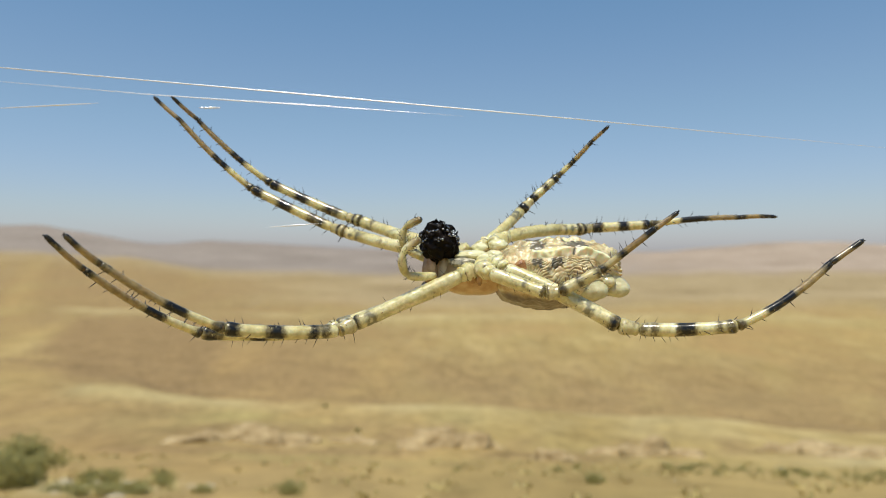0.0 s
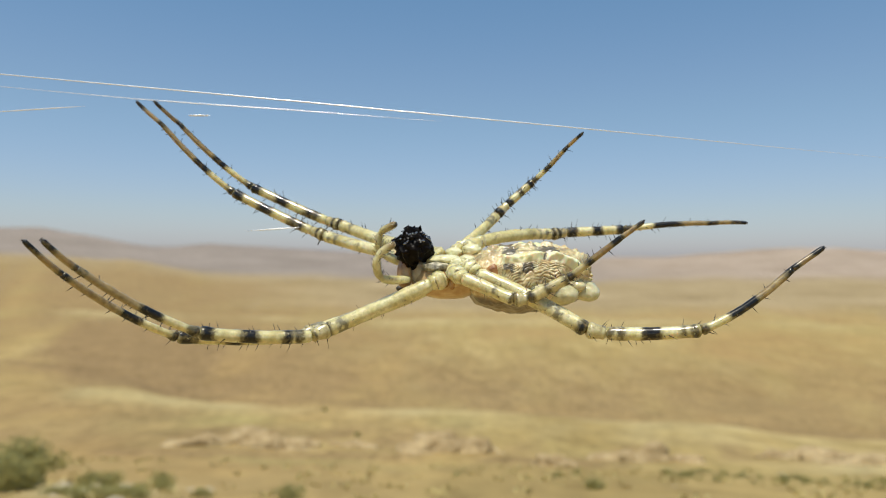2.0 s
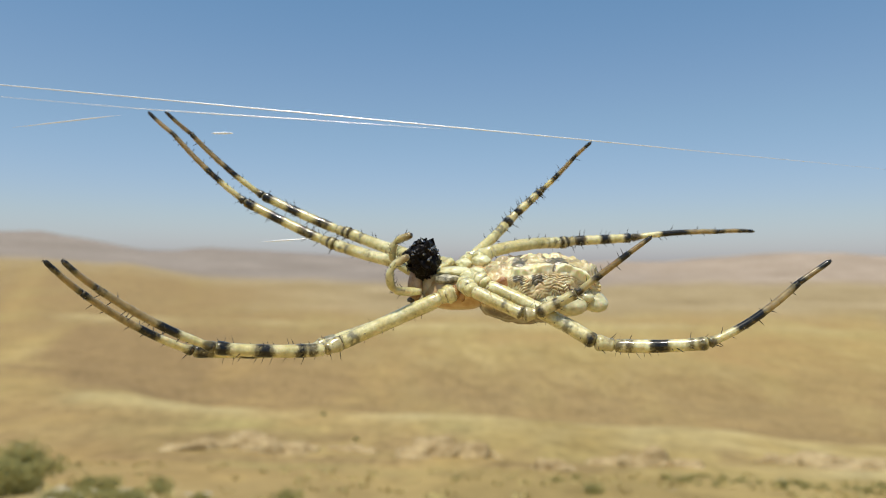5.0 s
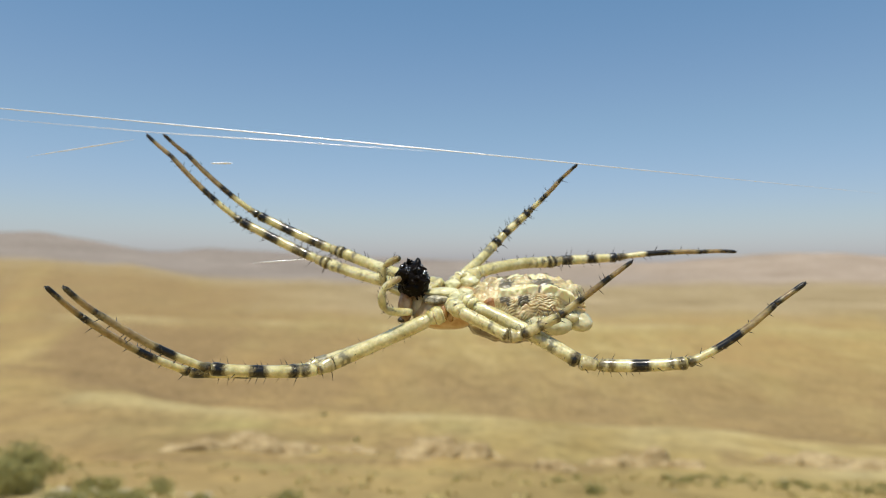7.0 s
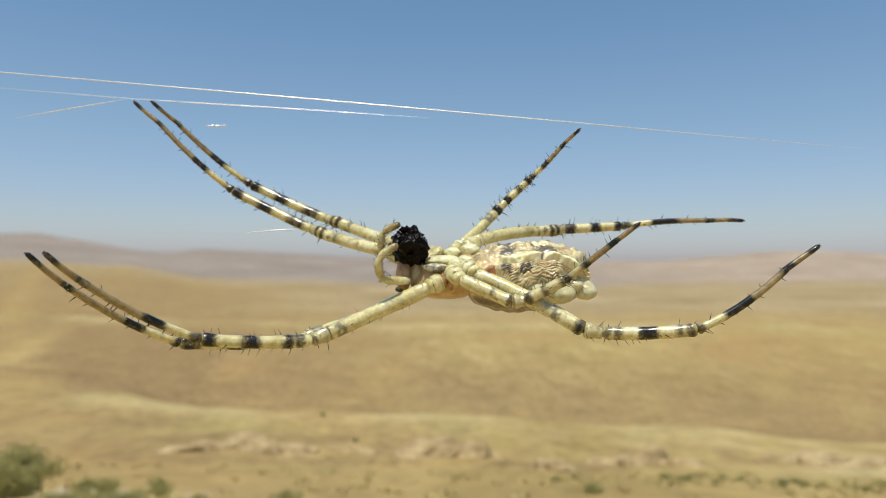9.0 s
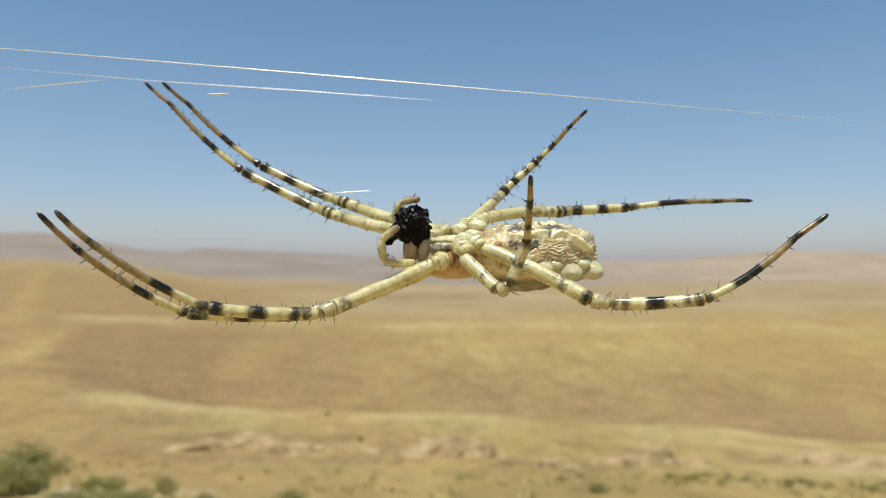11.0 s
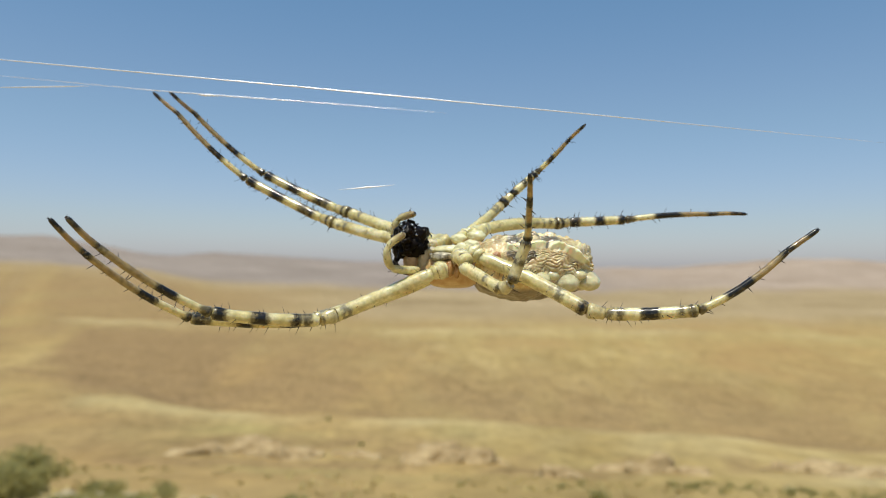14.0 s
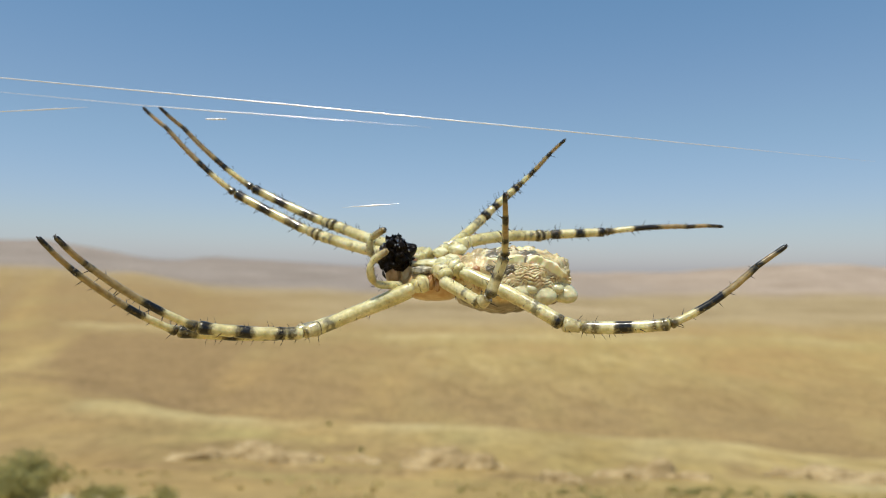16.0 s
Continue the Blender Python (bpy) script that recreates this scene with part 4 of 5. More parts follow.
def make_abdomen(spider):
    """A flattened bag, ribbed with folds along its flanks; its belly is turned up, with two yellow stripes."""
    bm = bmesh.new()
    lays = [bm.verts.layers.float.new(k) for k in ("fold", "shaded_silver", "stripe", "dark", "tan")]
    nu, nv = 300, 400
    rows = []
    for i in range(nu + 1):
        u = math.pi * (0.004 + 0.992 * i / nu)
        s = -math.cos(u)                       # -1 in front, 1 behind
        ring = math.sin(u) ** 0.62
        row = []
        for k in range(nv):
            v = 2 * math.pi * k / nv           # 0 towards -y, 90 degrees upwards
            deg = math.degrees(v)
            cy, cz = math.cos(v), math.sin(v)
            half_y = 4.7 * (1 - 0.16 * s)
            half_z = (4.05 + 0.45 * s) if cz > 0 else (3.7 - 0.9 * s)
            y = -half_y * ring * (abs(cy) ** 0.9) * (1 if cy > 0 else -1)
            z = half_z * ring * (abs(cz) ** 0.78) * (1 if cz > 0 else -1)
            x = 7.1 * s
            near = deg if deg <= 90 else (180 - deg if deg <= 270 else deg - 360)   # the same on both flanks: 90 up, -90 down
            warp = noise.noise((x * 0.45, near * 0.03, 5.0))
            rag = 3.0 * noise.noise((x * 0.8, near * 0.05, 31.0)) + 1.5 * noise.noise((x * 2.3, near * 0.1, 33.0))
            # the stripe runs level in front and bends down behind
            low = 31.5 + 4 * s + rag - 22 * soft_step(0.30, 0.88, s)
            wide = 17.5 + 2.5 * math.sin(x * 1.4 + 1) + 4 * gauss(s, 0.42, 0.14)
            ends = soft_step(-0.49, -0.44, s) * (1 - soft_step(0.80, 0.88, s))
            gap = gauss(s, 0.20 + 0.0025 * (near - 45), 0.035)
            stripe = band(near, low, low + wide, 2.6) * ends
            stripe = max(stripe, 0.9 * band(near, 80 + rag, 92, 3.0) * soft_step(-0.50, -0.44, s) * (1 - soft_step(0.12, 0.2, s)))
            stripe = max(0.0, stripe - 1.2 * gap)
            # folds of the flank, fanning out from under the stripe
            flank = soft_step(-18, -4, near) * (1 - soft_step(low - 7, low + 1, near)) * soft_step(-0.66, -0.42, s) * (1 - soft_step(0.72, 0.95, s))
            bend = (x - 1.3) ** 2 * (1.3 if x < 1.3 else 0.75)
            lap = 1.62 * near + 1.6 * bend + warp * 7.0 + 9.0 * noise.noise((x * 0.7, near * 0.045, 9.0)) + 4.5 * noise.noise((x * 1.9, near * 0.12, 19.0))
            other = 1.22 * near + 1.2 * bend + 9.0 * noise.noise((x * 0.8, near * 0.06, 59.0)) + 5.0 * noise.noise((x * 2.2, near * 0.14, 61.0))
            share = soft_step(-0.25, 0.25, noise.noise((x * 0.65, near * 0.055, 71.0)))
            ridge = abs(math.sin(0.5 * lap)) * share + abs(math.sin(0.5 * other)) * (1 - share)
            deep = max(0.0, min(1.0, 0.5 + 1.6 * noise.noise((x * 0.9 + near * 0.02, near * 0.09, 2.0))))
            # valleys between the folds, to be darkened in the colour
            crease_shade = soft_step(0.58, 0.10, ridge) * flank * (0.30 + 0.9 * deep)
            out = 0.15 * (ridge - 0.6) * (0.4 + deep) * flank + 0.34 * noise.noise((x * 0.5, y * 0.5, z * 0.5)) + 0.20 * noise.noise((x * 0.9, y * 0.9, z * 0.9)) + 0.07 * noise.noise((x * 2.6, y * 2.6, z * 2.6))
            out += (0.40 * soft_step(58, 72, near) + 0.34 * soft_step(0.6, 0.85, s)) * noise.noise((x * 1.3, y * 1.3, z * 1.1 + 77.0))
            swell = band(near, low + 4, low + wide - 4, 7.0) * ends * (1 - gauss(s, 0.20 + 0.0025 * (near - 45), 0.06))
            out += 0.62 * swell + 0.14 * stripe * noise.noise((x * 1.6, near * 0.1, 81.0))
            # upright pleats at the hind end
            out += 0.13 * soft_step(0.70, 0.88, s) * soft_step(-30, -5, near) * (1 - soft_step(20, 40, near)) * math.sin(near * 0.45 + 2.5 * warp + 3.5 * s)
            blot = noise.noise((x * 0.75, near * 0.055, 41.0)) + 0.6 * noise.noise((x * 1.9, near * 0.14, 43.0))
            top_dark = band(near, low + wide + 1, 79 + rag, 3) * min(1.0, gauss(s, -0.36, 0.12) + gauss(s, 0.27, 0.15) + 0.35 * soft_step(0.0, 0.4, blot)) * soft_step(-0.56, -0.46, s)
            below = band(near, low - 17 + 3 * rag, low - 1, 4) * soft_step(-0.52, -0.44, s) * (1 - soft_step(0.02, 0.16, s)) * min(1.0, gauss(s, -0.38, 0.11) + 0.9 * gauss(s, -0.07, 0.10) + 0.3 * soft_step(0.0, 0.3, blot))
            dark = max(1.05 * top_dark * (1 - soft_step(0.9, 0.98, s)), 0.92 * below, 0.8 * gap * band(near, low - 2, 80, 4) * soft_step(-0.5, 0.3, blot + 0.4),
                       0.25 * crease_shade * deep * soft_step(-0.3, 0.6, s), 0.60 * soft_step(0.62, 0.80, s) * soft_step(low + wide - 2, low + wide + 6, near) * soft_step(-0.4, 0.3, blot))
            p = Vector((x, y, z))
            if p.length > 0:
                p += Vector((0.25 * s, -cy * 1.0, cz * 1.0)) * out
            vert = bm.verts.new(p * 0.001)
            for lay, val in zip(lays, (min(1.0, crease_shade), soft_step(-22, -36, near), min(1, 1.15 * stripe), dark, max(0.6 * soft_step(low + wide - 1, low + wide + 5, near), 0.45 * soft_step(0.74, 0.90, s) * soft_step(-15, 5, near), 0.35 * soft_step(-0.1, 0.5, noise.noise((x * 0.6, near * 0.04, 91.0))) * flank))):
                vert[lay] = val
            row.append(vert)
        rows.append(row)
    for a, b in zip(rows, rows[1:]):
        for k in range(nv):
            bm.faces.new((a[k], b[k], b[(k + 1) % nv], a[(k + 1) % nv]))
    bm.faces.new(rows[0])
    bm.faces.new(rows[-1][::-1])
    bmesh.ops.recalc_face_normals(bm, faces=bm.faces)
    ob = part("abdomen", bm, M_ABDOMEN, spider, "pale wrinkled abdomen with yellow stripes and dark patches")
    ob.location = mm((12.75, 0.8, -2.85))
    ob.rotation_euler = (radians(4), radians(2), 0)
    for x, y, z, r, seed in ((3.6, -3.2, -1.35, 1.5, 1.0), (6.5, -2.3, -1.2, 1.2, 2.0), (0.6, -4.0, -1.0, 1.2, 3.0), (2.1, -3.9, -0.5, 0.8, 7.0), (5.3, -3.1, -0.35, 0.7, 8.0), (3.5, 3.4, -1.75, 1.65, 4.0), (6.45, 2.6, -1.5, 1.4, 5.0), (0.6, 4.1, -1.2, 1.25, 6.0)):
        make_lobe(ob, (x, y, z), r, seed)
    blob("book_lung", (-4.4, -4.25, 0.72), (0.78, 0.45, 1.15), M_LUNG, ob, "reddish-brown oval patch", 0.1, 7.0, 3)
    blob("book_lung", (-4.15, 3.75, 1.35), (0.95, 0.35, 0.95), M_LUNG, ob, "reddish-brown oval patch", 0.1, 8.0, 3)
    for x, y, z, r, seed in ((6.2, 0.4, 2.3, 0.9, 9.0), (5.2, -0.9, 2.75, 0.62, 10.0), (5.5, 0.9, 2.9, 0.6, 11.0), (4.5, -0.3, 3.1, 0.55, 12.0), (6.3, -1.3, 1.7, 0.6, 13.0)):
        blob("spinneret", (x, y, z), (r, r * 0.9, r * 0.95), M_SPIN, ob, "brown mottled spinneret", 0.3, seed, 4)
    return ob


def make_palp(spider, joints, seed):
    rnd = random.Random(seed)
    j = [Vector(p) for p in joints]
    base = j[0]
    path, radii = [], []
    for i in range(len(j) - 1):
        for s in range(9):
            t = s / 9
            path.append((j[i].lerp(j[i + 1], t) - base) * 0.001)
            radii.append(0.001 * (0.50 - 0.03 * i) * (0.84 + 0.16 * math.sin(math.pi * t) - 0.12 * gauss(t, 0, 0.1)))
    path.append((j[-1] - base) * 0.001)
    radii.append(0.00022)
    for _ in range(14):
        path = [path[0]] + [(a + b * 2 + c) / 4 for a, b, c in zip(path, path[1:], path[2:])] + [path[-1]]
    bm = bmesh.new()
    lays = [bm.verts.layers.float.new(k) for k in ("dark", "brown", "speck")]
    n = len(path)
    lay_tube(bm, path, radii, 14, lays, [(0.6 * soft_step(0.92, 0.98, i / n), 0.12 + 0.85 * soft_step(0.72, 0.93, i / n) + 0.4 * gauss(i / n, 0.36, 0.04), 0.6) for i in range(n)])
    skin = list(bm.faces)[:(len(path) - 1) * 14]
    for i in [q for q in range(5, len(path) - 2) for _ in range(3)]:
        face = skin[i * 14 + rnd.randrange(14)]
        if not face.is_valid:
            continue
        face.normal_update()
        mid = face.calc_center_median()
        out = (mid - path[i]).normalized()
        grow(bm, face, mid + (out + (path[i + 1] - path[i]).normalized() * 0.5).normalized() * rnd.uniform(0.4, 0.85) * 0.001, 0.00004, 1)
    ob = part("palp", bm, [M_LEG, M_SPINE], spider, "curled yellowish feeler with fine bristles")
    ob.location = base * 0.001
    return ob


def build_spider():
    spider = new("spider")
    tagged(spider, "cream spider with black-ringed legs hanging upside down from silk threads", "spider")
    carapace = blob("carapace", (3.4, 0.2, -3.15), (4.0, 3.0, 2.1), M_SHELL, spider, "orange-tinted head shield", 0.08, 1.5)
    plates = [blob("sternum", (3.1, -0.5, -0.72), (2.1, 1.7, 0.62), M_PLATE, spider, "yellow breast plate", 0.10, 2.5),
              blob("side_plate", (2.3, -1.7, -1.5), (1.5, 1.2, 0.60), M_GREY, spider, "grey speckled plate", 0.16, 3.5),
              # orange-brown lumps added to darken the gaps between the leg roots
              blob("joint_skin", (3.15, -3.1, -2.9), (0.45, 0.5, 0.9), M_MEMBRANE, spider, "glossy orange-brown skin that darkens the gap between the leg roots", 0.2, 33),
              blob("joint_skin", (3.9, -3.0, -3.2), (0.4, 0.5, 0.75), M_MEMBRANE, spider, "glossy orange-brown skin that darkens the gap between the leg roots", 0.2, 34)]
    for x, y, z, r, kind, seed in ((0.95, -0.5, -1.3, 0.5, M_GREY, 21), (4.6, -1.9, -1.1, 0.8, M_PLATE, 23), (5.6, -2.0, -0.7, 0.75, M_PLATE, 24), (0.8, 1.6, -0.5, 0.7, M_COXA, 25),
                                  (4.2, 1.6, 0.1, 0.8, M_PLATE, 26), (6.3, 1.6, 0.4, 0.95, M_PLATE, 27), (3.3, -2.6, -3.1, 0.62, M_SHELL, 28), (4.3, -2.7, -3.3, 0.55, M_SHELL, 29), (-1.9, -0.9, -3.95, 0.40, M_SPINE, 30)):
        blob("joint_lump", (x, y, z), (r * 1.2, r, r * 0.8), kind, spider, "", 0.16, seed, 4)
    blob("waist", (6.0, 0.3, -1.6), (1.7, 1.7, 1.5), M_SHELL, spider, "", 0.08, 4.5)
    for x, y, kind, seed in ((-1.45, -0.75, M_FANG, 4.5), (0.05, -0.2, M_JAW, 6.5)):
        jaw = blob("jaw", (x, y, -2.35), (0.86, 0.85, 2.0), kind, spider, "pinkish-brown upright jaw", 0.10, seed)
        bm = bmesh.new()
        lay_tube(bm, [mm((0, 0, 0)), mm((-0.3, 0, 0.9)), mm((-0.1, 0, 1.6))], [0.0003, 0.00022, 0.00003], 8)
        part("fang", bm, M_SPINE, jaw, "dark curved fang").location = mm((-0.2, 0, 1.5))
    abdomen = make_abdomen(spider)
    palps = [make_palp(spider, NEAR_PALP, 41), make_palp(spider, FAR_PALP, 42)]
    legs = {}
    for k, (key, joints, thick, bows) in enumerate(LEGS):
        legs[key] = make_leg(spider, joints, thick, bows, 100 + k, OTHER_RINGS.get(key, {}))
    return spider, palps, legs, abdomen, carapace, plates


NEAR_PALP = [(-0.87, -2.0, -2.9), (-4.1, -4.0, -3.07), (-4.5, -5.0, -0.36), (-2.4, -4.6, 1.1)]
FAR_PALP = [(-0.9, 1.0, -1.5), (-4.7, 1.6, 0.06), (-4.55, 1.2, 2.5), (-2.4, 0.2, 3.4)]

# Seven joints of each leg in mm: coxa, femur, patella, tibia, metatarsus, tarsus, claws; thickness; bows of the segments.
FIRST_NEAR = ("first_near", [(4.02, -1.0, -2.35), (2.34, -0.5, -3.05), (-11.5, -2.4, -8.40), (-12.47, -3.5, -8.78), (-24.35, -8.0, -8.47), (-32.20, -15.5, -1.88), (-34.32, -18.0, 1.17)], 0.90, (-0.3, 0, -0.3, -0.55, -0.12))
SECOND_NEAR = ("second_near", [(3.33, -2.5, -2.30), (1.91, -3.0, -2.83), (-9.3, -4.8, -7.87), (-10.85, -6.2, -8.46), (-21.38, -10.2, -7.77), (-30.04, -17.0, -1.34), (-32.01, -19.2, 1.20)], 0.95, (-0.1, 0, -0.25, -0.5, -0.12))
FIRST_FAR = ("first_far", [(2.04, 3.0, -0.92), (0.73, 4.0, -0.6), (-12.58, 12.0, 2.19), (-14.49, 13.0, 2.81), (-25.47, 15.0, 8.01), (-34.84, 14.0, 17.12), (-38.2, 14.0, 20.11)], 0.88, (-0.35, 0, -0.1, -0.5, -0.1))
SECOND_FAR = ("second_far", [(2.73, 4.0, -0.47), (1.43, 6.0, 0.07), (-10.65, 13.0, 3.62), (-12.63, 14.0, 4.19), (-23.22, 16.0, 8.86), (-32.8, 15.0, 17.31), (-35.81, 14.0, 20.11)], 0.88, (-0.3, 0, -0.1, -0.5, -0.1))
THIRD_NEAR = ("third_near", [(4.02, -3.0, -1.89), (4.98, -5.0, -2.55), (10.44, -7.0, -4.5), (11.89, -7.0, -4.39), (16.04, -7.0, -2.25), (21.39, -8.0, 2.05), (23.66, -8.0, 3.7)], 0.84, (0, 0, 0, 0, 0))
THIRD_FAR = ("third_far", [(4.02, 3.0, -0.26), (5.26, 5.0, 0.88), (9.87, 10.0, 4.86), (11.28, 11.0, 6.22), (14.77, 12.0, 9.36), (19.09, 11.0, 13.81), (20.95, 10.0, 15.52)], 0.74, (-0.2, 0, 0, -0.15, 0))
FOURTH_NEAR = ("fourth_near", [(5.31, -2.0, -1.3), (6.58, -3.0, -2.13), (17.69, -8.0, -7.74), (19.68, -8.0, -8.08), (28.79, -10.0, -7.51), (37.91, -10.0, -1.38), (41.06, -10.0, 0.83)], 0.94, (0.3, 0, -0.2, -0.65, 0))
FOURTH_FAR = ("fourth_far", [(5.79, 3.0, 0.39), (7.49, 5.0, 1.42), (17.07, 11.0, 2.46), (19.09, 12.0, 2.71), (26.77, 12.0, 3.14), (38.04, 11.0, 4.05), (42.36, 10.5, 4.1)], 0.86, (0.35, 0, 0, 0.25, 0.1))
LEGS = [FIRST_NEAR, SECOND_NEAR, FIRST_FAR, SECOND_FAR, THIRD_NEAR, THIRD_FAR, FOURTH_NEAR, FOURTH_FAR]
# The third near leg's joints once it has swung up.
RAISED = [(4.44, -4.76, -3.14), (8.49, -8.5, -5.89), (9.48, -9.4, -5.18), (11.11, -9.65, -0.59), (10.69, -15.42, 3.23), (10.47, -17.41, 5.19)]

spider, palps, legs, abdomen, carapace, plates = build_spider()


def build_prey():
    """A wet black clump of chewed prey: shards of shell stuck to a jagged core."""
    rnd = random.Random(8)
    bm = bmesh.new()

    def shard(at, size, count, flat):
        pts = []
        turn = Euler([rnd.uniform(0, 6.28) for _ in range(3)]).to_matrix()
        for _ in range(count):
            v = Vector([rnd.gauss(0, 1) for _ in range(3)]).normalized() * rnd.uniform(0.8, 1.05)
            v.z *= flat
            pts.append(bm.verts.new((at + turn @ v * size) * 0.001))
        made = bmesh.ops.convex_hull(bm, input=pts)
        loose = list({g for g in made["geom_interior"] + made["geom_unused"] if isinstance(g, bmesh.types.BMVert)})
        bmesh.ops.delete(bm, geom=loose, context="VERTS")

    core = bmesh.ops.create_icosphere(bm, subdivisions=5, radius=1.0)
    for v in core["verts"]:
        c = v.co.copy()
        k = 1 + 0.30 * noise.noise(c * 1.5 + Vector((3, 0, 0))) + 0.22 * noise.noise(c * 3.1) + 0.07 * noise.noise(c * 6.0)
        v.co = Vector((c.x * 2.25, c.y * 1.8, c.z * 2.0)) * k * 0.001
    for k in range(16):
        way = Vector([rnd.gauss(0, 1) for _ in range(3)]).normalized()
        at = Vector((way.x * 1.85, way.y * 1.5, way.z * 1.75)) * rnd.uniform(0.85, 1.0)
        shard(at, rnd.uniform(0.5, 0.9), 16, rnd.uniform(0.4, 0.8))
    for k in range(26):
        way = Vector((rnd.gauss(0, 0.8), rnd.gauss(0, 0.8), rnd.uniform(-0.6, 1.4))).normalized()
        shard(Vector((way.x * 2.4, way.y * 1.95, way.z * 2.25)), rnd.uniform(0.25, 0.6), 8, rnd.uniform(0.2, 0.5))
    shard(Vector((2.6, 0.5, -1.85)), 0.8, 10, 0.35)
    shard(Vector((1.9, 0.3, -1.4)), 0.7, 12, 0.6)
    rough = list(bm.verts)
    for v in rough:
        q = v.co * 1000
        v.co += Vector((noise.noise(q * 1.6), noise.noise(q * 1.6 + Vector((9, 0, 0))), noise.noise(q * 1.6 + Vector((0, 9, 0))))) * 0.00018
    # clusters of tiny spheres, added only to give the lump its glints
    for k in range(18):
        way = Vector((rnd.gauss(0, 1), rnd.gauss(0, 1), rnd.uniform(0.2, 1.3))).normalized()
        for _ in range(4):
            w = (way + Vector([rnd.gauss(0, 0.13) for _ in range(3)])).normalized()
            bead = bmesh.ops.create_icosphere(bm, subdivisions=2, radius=rnd.uniform(0.10, 0.20) * 0.001)
            bmesh.ops.translate(bm, verts=bead["verts"], vec=Vector((w.x * 2.3, w.y * 1.86, w.z * 2.05)) * 0.001)
            for f in {f for v in bead["verts"] for f in v.link_faces}:
                f.material_index = 1
    ob = part("chewed_prey", bm, [M_PREY, M_BEAD])
    ob.data.set_sharp_from_angle(angle=radians(75))
    return tagged(ob, "wet shiny black lump of chewed prey held in the jaws", "prey")


prey = build_prey()
PREY_SEATS = ((0, -0.55, -0.7, 0.70), (4, -0.55, -0.7, 0.60), (6.5, -0.5, -0.7, 0.8), (9, -0.6, -0.7, 0.8), (11.5, -1.35, -0.7, 0.2), (13, -1.5, -0.7, -0.15), (14.5, -1.3, -0.7, -0.35), (16, -0.95, -0.7, -0.25))


# ---------------------------------------------------------------- silk
def make_thread(points, radii, label):
    """A straight silk line, made thicker where it should look brighter (mm)."""
    bm = bmesh.new()
    pts = [Vector(p) for p in points]
    path, rr = [], []
    for i in range(len(pts) - 1):
        for s in range(12):
            t = s / 12
            path.append(pts[i].lerp(pts[i + 1], t) * 0.001)
            rr.append((radii[i] + (radii[i + 1] - radii[i]) * t) * 0.001)
    path.append(pts[-1] * 0.001)
    rr.append(radii[-1] * 0.001)
    lay_tube(bm, path, rr, 8)
    return tagged(part("silk_thread", bm, M_SILK), label, "silk thread", "threads of the web")


main_thread = make_thread([(-62, 0, 0), (-40, 0, 0), (-5, 0, 0), (28, 0, -0.1), (45, 0, -0.2), (68, 0, -0.3)], [0.06, 0.07, 0.085, 0.07, 0.045, 0.010], "long white silk line stretched over the spider")
held_threads = [
    make_thread([(-73.6, 14.0, 23.1), (-58.6, 14.0, 21.98), (-38.28, 14.0, 20.25), (-27.2, 14.0, 19.5), (-18, 14.0, 18.95), (2.7, 14.0, 17.5)], [0.014, 0.025, 0.05, 0.085, 0.06, 0.008], "thin silk line gripped by the front claws"),
]
# sun glints on threads, modelled as short pieces; the threads' rest is left out
beaded_glint = make_thread([(x, 0, 0.01 * math.sin(x * 3)) for x in (-1.5, -1.25, -1.05, -0.8, -0.55, -0.3, -0.02, 0.25, 0.5, 0.75, 1.0, 1.2, 1.4)], [0.01, 0.05, 0.13, 0.07, 0.14, 0.08, 0.15, 0.10, 0.16, 0.06, 0.13, 0.06, 0.01], "glint on a silk thread, built as a short bit of silk")
left_glint = make_thread([(-7, 0, 0), (-2, 0, 0), (3, 0, 0), (7, 0, 0)], [0.008, 0.075, 0.085, 0.008], "glint on a silk thread, built as a short bit of silk")
shifted_glint = make_thread([(-3.5, 0, -0.25), (0, 0, 0), (3.5, 0, 0.25)], [0.006, 0.10, 0.006], "glint on a silk thread, built as a short bit of silk")


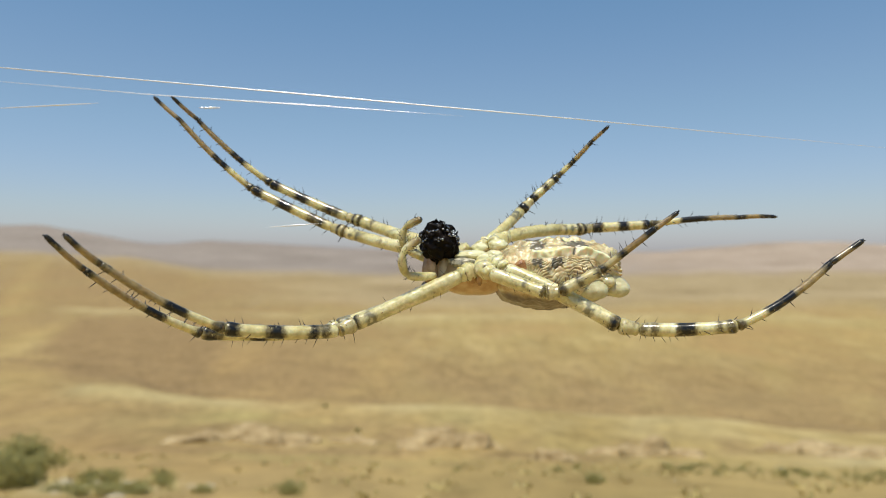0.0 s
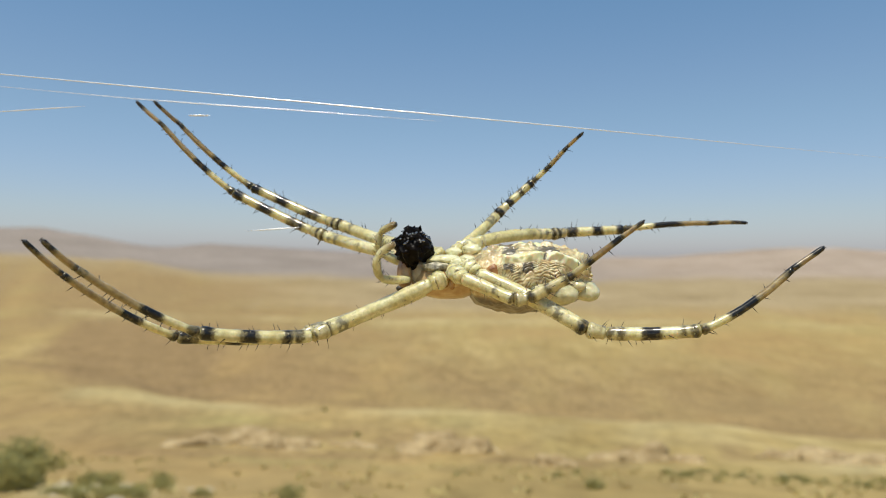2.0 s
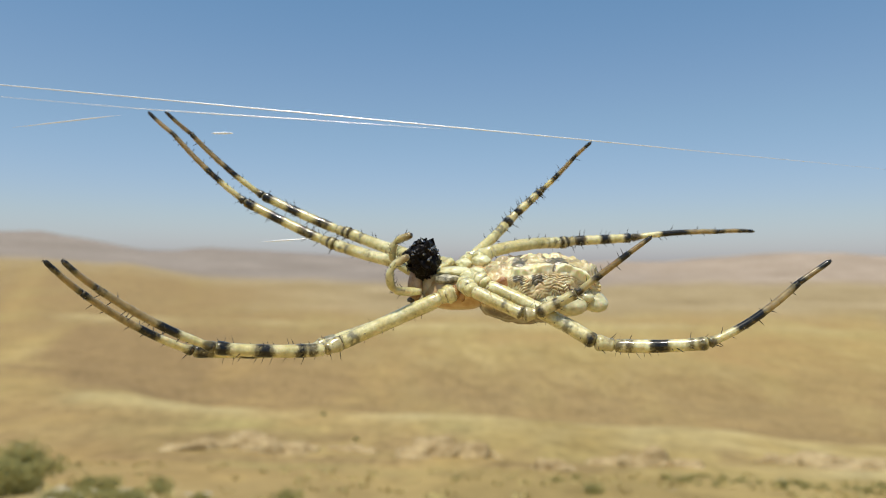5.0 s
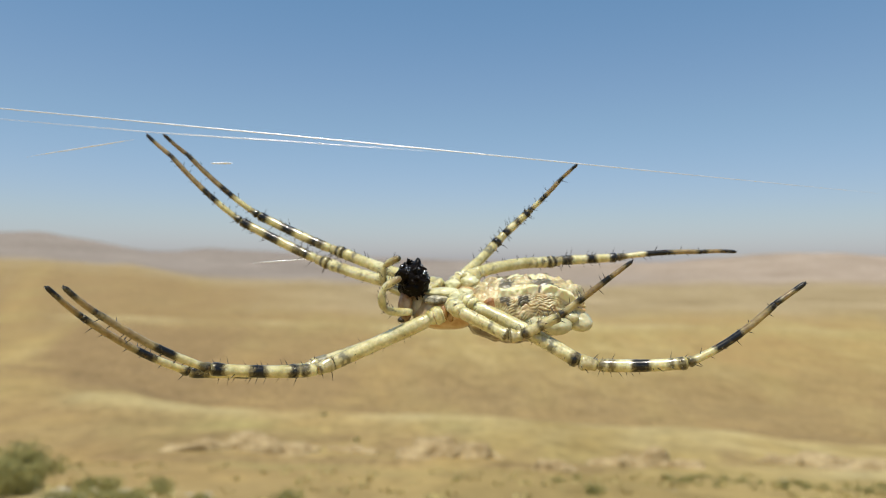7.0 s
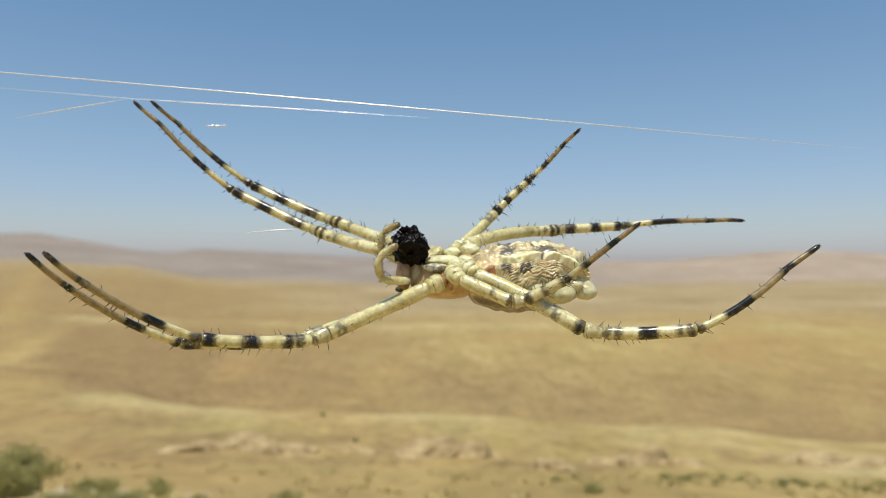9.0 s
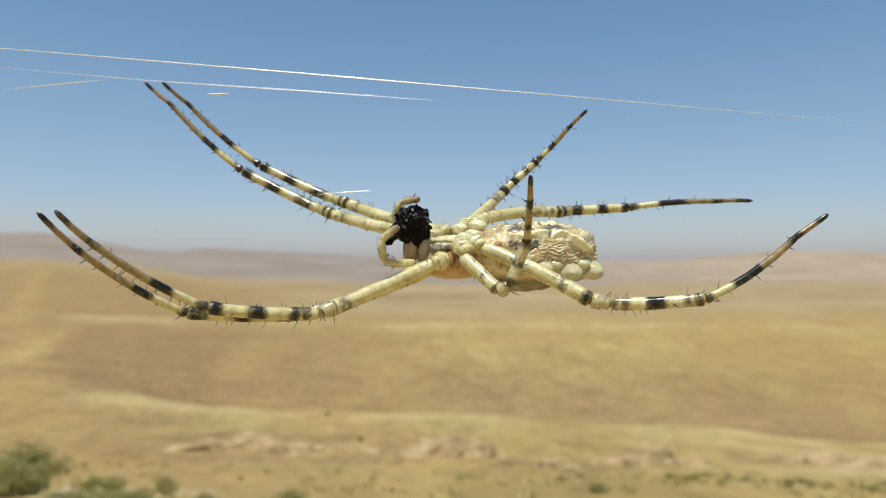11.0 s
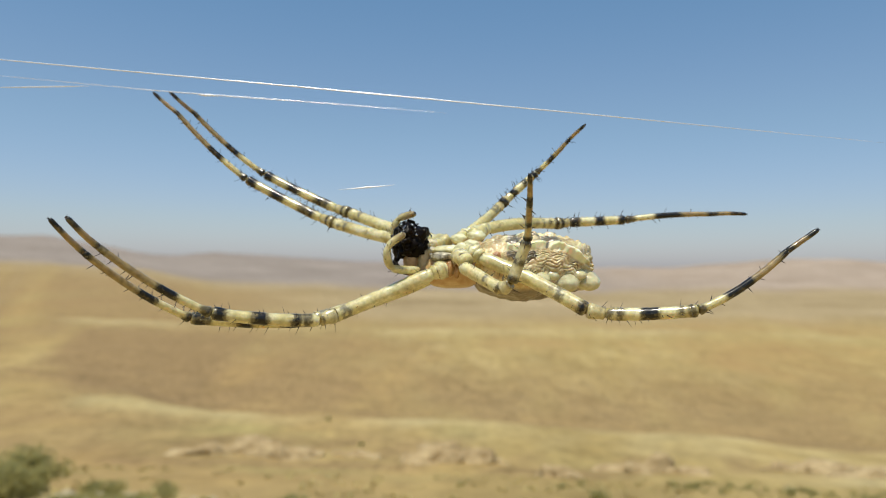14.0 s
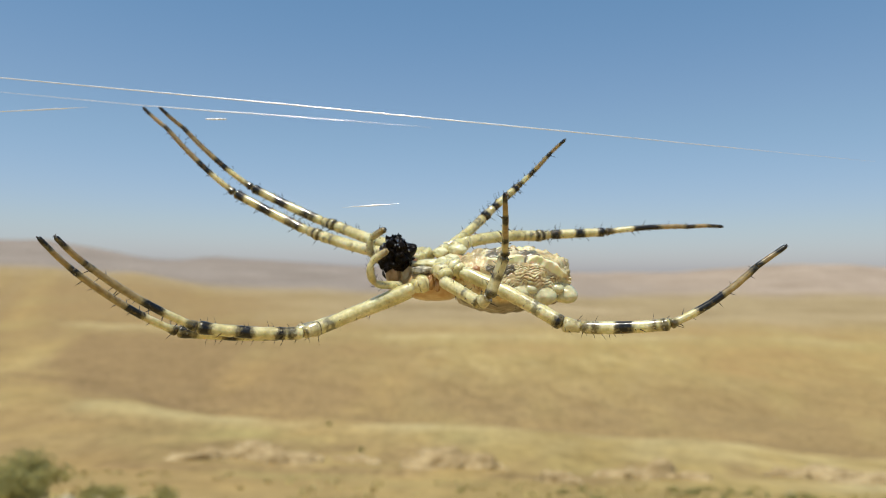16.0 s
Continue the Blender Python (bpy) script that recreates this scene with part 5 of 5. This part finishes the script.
def motions():
    """All that swings in the wind or stirs."""
    walk(spider, SWING)
    walk(main_thread, LINE_SWING)
    claw = Matrix.Translation(mm((-38.28, 14.0, 20.25)))
    for ob in held_threads:
        walk(ob, [(t, m @ claw @ between(HELD, t) @ claw.inverted()) for t, m in SWING])
    for ob, places in ((beaded_glint, GLINT), (left_glint, LEFT_GLINTS), (shifted_glint, SHIFTED_GLINTS)):
        walk(ob, [(t, m @ between(places, t)) for t, m in SWING])
    rest = pose(0.01275, 0.0008, -0.00285, 4, 2, 0)
    low = pose(0.01275, 0.0008, -0.00332, 4, 3.2, 0)
    walk(abdomen, [(0, rest), (9.2, rest), (11.2, low), (16, low)])
    for ob in (carapace, *plates):
        at = ob.location.copy()
        rest, low = (pose(at.x, at.y, at.z - d, 0, 0, 0) for d in (0, 0.0006))
        walk(ob, [(0, rest), (9.2, rest), (11.2, low), (16, low)])
    turns = {0: (0, 0, 0), 1: (-8, 10, 15), 2: (-14, 0, 30), 3: (0, -10, 45), 4: (10, -15, 60), 6.5: (-20, 10, 85), 7.5: (-10, 15, 100), 9: (-25, 5, 120), 11.5: (10, -10, 160), 13: (-10, 0, 185), 14.5: (5, 20, 205), 16: (-5, 5, 225)}
    keys = sorted(turns)
    rows = []
    for t, m in SWING:
        k = max(i for i, q in enumerate(keys) if q <= t)
        lo, hi = keys[k], keys[min(k + 1, len(keys) - 1)]
        u = (t - lo) / (hi - lo) if hi > lo else 0
        e = [a + (b - a) * u for a, b in zip(turns[lo], turns[hi])]
        k = max(i for i, q in enumerate(PREY_SEATS) if q[0] <= t)
        p, n = PREY_SEATS[k], PREY_SEATS[min(k + 1, len(PREY_SEATS) - 1)]
        w = (t - p[0]) / (n[0] - p[0]) if n[0] > p[0] else 0
        x, y, z = ((p[i] + (n[i] - p[i]) * w) * 0.001 for i in (1, 2, 3))
        rows.append((t, m @ pose(x, y, z, *e)))
    walk(prey, rows)
    for ob, steps in zip(palps, (NEAR_TURNS, FAR_TURNS)):
        at = ob.location.copy()
        walk(ob, [(t, pose(at.x + dx * 0.001, at.y, at.z + dz * 0.001, 0, ry, 0)) for t, ry, dx, dz in steps])
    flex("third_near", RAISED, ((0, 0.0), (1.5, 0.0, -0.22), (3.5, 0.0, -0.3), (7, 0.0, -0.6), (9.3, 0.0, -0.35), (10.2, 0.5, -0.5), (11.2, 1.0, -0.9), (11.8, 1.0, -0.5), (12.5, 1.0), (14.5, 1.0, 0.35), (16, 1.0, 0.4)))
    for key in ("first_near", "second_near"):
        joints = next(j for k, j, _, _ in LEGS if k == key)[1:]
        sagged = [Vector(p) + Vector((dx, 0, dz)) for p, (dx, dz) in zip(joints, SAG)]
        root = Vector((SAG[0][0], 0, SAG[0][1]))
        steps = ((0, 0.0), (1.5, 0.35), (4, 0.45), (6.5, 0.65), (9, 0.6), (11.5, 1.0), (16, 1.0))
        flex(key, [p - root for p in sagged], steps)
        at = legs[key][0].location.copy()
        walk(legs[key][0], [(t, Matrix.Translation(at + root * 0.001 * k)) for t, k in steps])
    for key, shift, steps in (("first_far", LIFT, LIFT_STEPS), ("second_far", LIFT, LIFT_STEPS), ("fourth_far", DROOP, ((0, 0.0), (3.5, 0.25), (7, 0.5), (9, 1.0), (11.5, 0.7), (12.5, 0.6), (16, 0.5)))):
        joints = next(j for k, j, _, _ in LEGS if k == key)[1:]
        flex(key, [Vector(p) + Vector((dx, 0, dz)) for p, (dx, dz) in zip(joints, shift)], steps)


def between(places, t):
    """The pose (x, y, z in mm, tilt) between the two places of the list that enclose t."""
    k = max(i for i, q in enumerate(places) if q[0] <= t)
    p, n = places[k], places[min(k + 1, len(places) - 1)]
    w = (t - p[0]) / (n[0] - p[0]) if n[0] > p[0] else 0
    x, y, z, tilt = (a + (b - a) * w for a, b in zip(p[1:], n[1:]))
    return pose(x * 0.001, y * 0.001, z * 0.001, 0, tilt, 0)


def flex(key, bent, steps):
    """Bends a leg from its rest towards the joints bent, by the share at each time."""
    leg, pieces = legs[key]
    base = leg.location.copy()
    rest = [Vector(p) * 0.001 - base for p in next(j for k, j, _, _ in LEGS if k == key)[1:]]
    up = [Vector(p) * 0.001 - base for p in bent]
    for k, kind in enumerate(("femur", "patella", "tibia", "metatarsus", "tarsus")):
        swing = (rest[k + 1] - rest[k]).rotation_difference(up[k + 1] - up[k])
        rows = []
        for t, s, *sag in steps:
            low = [Vector((0.0004 * sag[0], 0, 0.001 * sag[0])) if sag and i else Vector() for i in (k, k + 1)]
            a, b = rest[k].lerp(up[k], s), rest[k + 1].lerp(up[k + 1], s)
            q = Matrix.Identity(3).to_quaternion().slerp(swing, s)
            q = (b - a).rotation_difference(b + low[1] - a - low[0]) @ q
            rows.append((t, Matrix.Translation(a + low[0]) @ q.to_matrix().to_4x4()))
        walk(pieces[kind], rows)


# seconds, place beside the spider in mm, tilt; fitted to the camera's view
GLINT = [(0, -29.46, 10, 17.88, 0), (4, -26.73, 7.98, 16.81, 0), (6.5, -24.54, 7.29, 15.64, 0), (7.5, -26.35, 6.1, 15.32, 0), (9, -25.39, 8.34, 16.17, 0), (11.5, -26.41, 7.15, 17.73, 0), (12.5, -26.51, 5.6, 17.99, 2), (14, -27.36, 5.28, 18.22, 2), (16, -24.25, 3.37, 16.85, 0)]
LEFT_GLINTS = [(0, -50, 9, 17.9, -3), (4, -48.19, 7.92, 17.87, -5), (6.5, -43.7, 7.36, 17.91, -9), (7.5, -43.86, 6.1, 17.03, -9), (9, -44.04, 8.43, 18.51, -9), (11.5, -47.93, 6.86, 18.89, -4), (12.5, -48.96, 5.36, 19.03, -1), (14, -49.31, 5.01, 19.19, -1), (16, -47.49, 3.13, 17.9, -3)]
SHIFTED_GLINTS = [(0, -18, 6, 2.85, 0), (9.2, -18, 6, 2.85, 0), (11.3, -9.0, 3.45, 4.74, 0), (12.5, -7.24, 1.87, 5.4, 0), (14, -7.0, 1.7, 6.25, -1), (16, -4.23, -0.31, 5.69, 0)]
HELD = [(t, 0, 0, lift, tilt) for t, lift, tilt in ((0, 0.15, 0.1), (1.5, 0.2, 0.15), (4, 0.25, 0.0), (6.5, 0.4, 0.1), (7, 0.45, 0.3), (7.5, 0.4, 0.2), (9, 0.45, 0.4), (11.5, 0.8, 0.8), (12.5, 0.8, 0.85), (14.5, 0.68, 0.35), (16, 0.62, 0.4))]
# How far the joints of the near front legs shift, fitted to the camera's view, in mm (x, z), from the femur's root on.
SAG = [(-0.65, -1.15), (-0.15, -0.72), (-0.2, -0.65), (-0.2, -0.3), (0.15, -0.05), (0.27, 0.08)]
# The same for the far front legs, which are drawn up, and the far hind leg, which sinks a little.
LIFT = [(0, 0), (0.0, 0.30), (0.0, 0.35), (-0.05, 0.72), (0.0, 0.62), (-0.15, 0.60)]
LIFT_STEPS = ((0, 0.0), (3.5, 0.0), (7, 0.35), (9, 0.45), (11.5, 1.0), (14.5, 1.0), (16, 0.8))
DROOP = [(0, 0), (0.0, -0.05), (0.0, -0.1), (0.0, -0.2), (-0.05, -0.5), (-0.05, -0.62)]
# seconds, turn about the view's line, shift in mm
NEAR_TURNS = [(0, 0, 0, 0), (1, -4, 0, 0), (2, 2, 0, 0), (3, 0, 0, 0), (4, 5, 0, 0), (6.5, 6, 0.2, 0), (8, 8, 0.2, 0), (9, 6, 0.2, 0), (11.5, 0, -0.1, -1.0), (12, 4, 0.75, -0.2), (12.5, 4, 0.6, -0.65), (13, 6, 0.6, -0.45), (13.5, 6, 0.75, -0.5), (14, 2, 0.4, -0.7), (14.5, -12, 0.3, -1.3), (15, -14, 0.3, -1.7), (15.5, 3, 0.5, -0.6), (16, 3, 0.5, -0.9)]
FAR_TURNS = [(0, 0, 0, 0), (1, 4, 0, 0), (2, 0, 0, 0), (4, 8, 0, 0), (6.5, 0, 0.3, 0), (9, 3, 0.3, 0), (11.5, 22, 0.2, -0.3), (12, 4, 0.4, -0.8), (13, -8, 0.8, -1.0), (13.5, 12, 0.4, -0.6), (14, 12, 0.4, -0.6), (14.5, 8, 0.3, -0.6), (15, -4, 0.3, -0.6), (16, -4, 0.3, -0.4)]

motions()
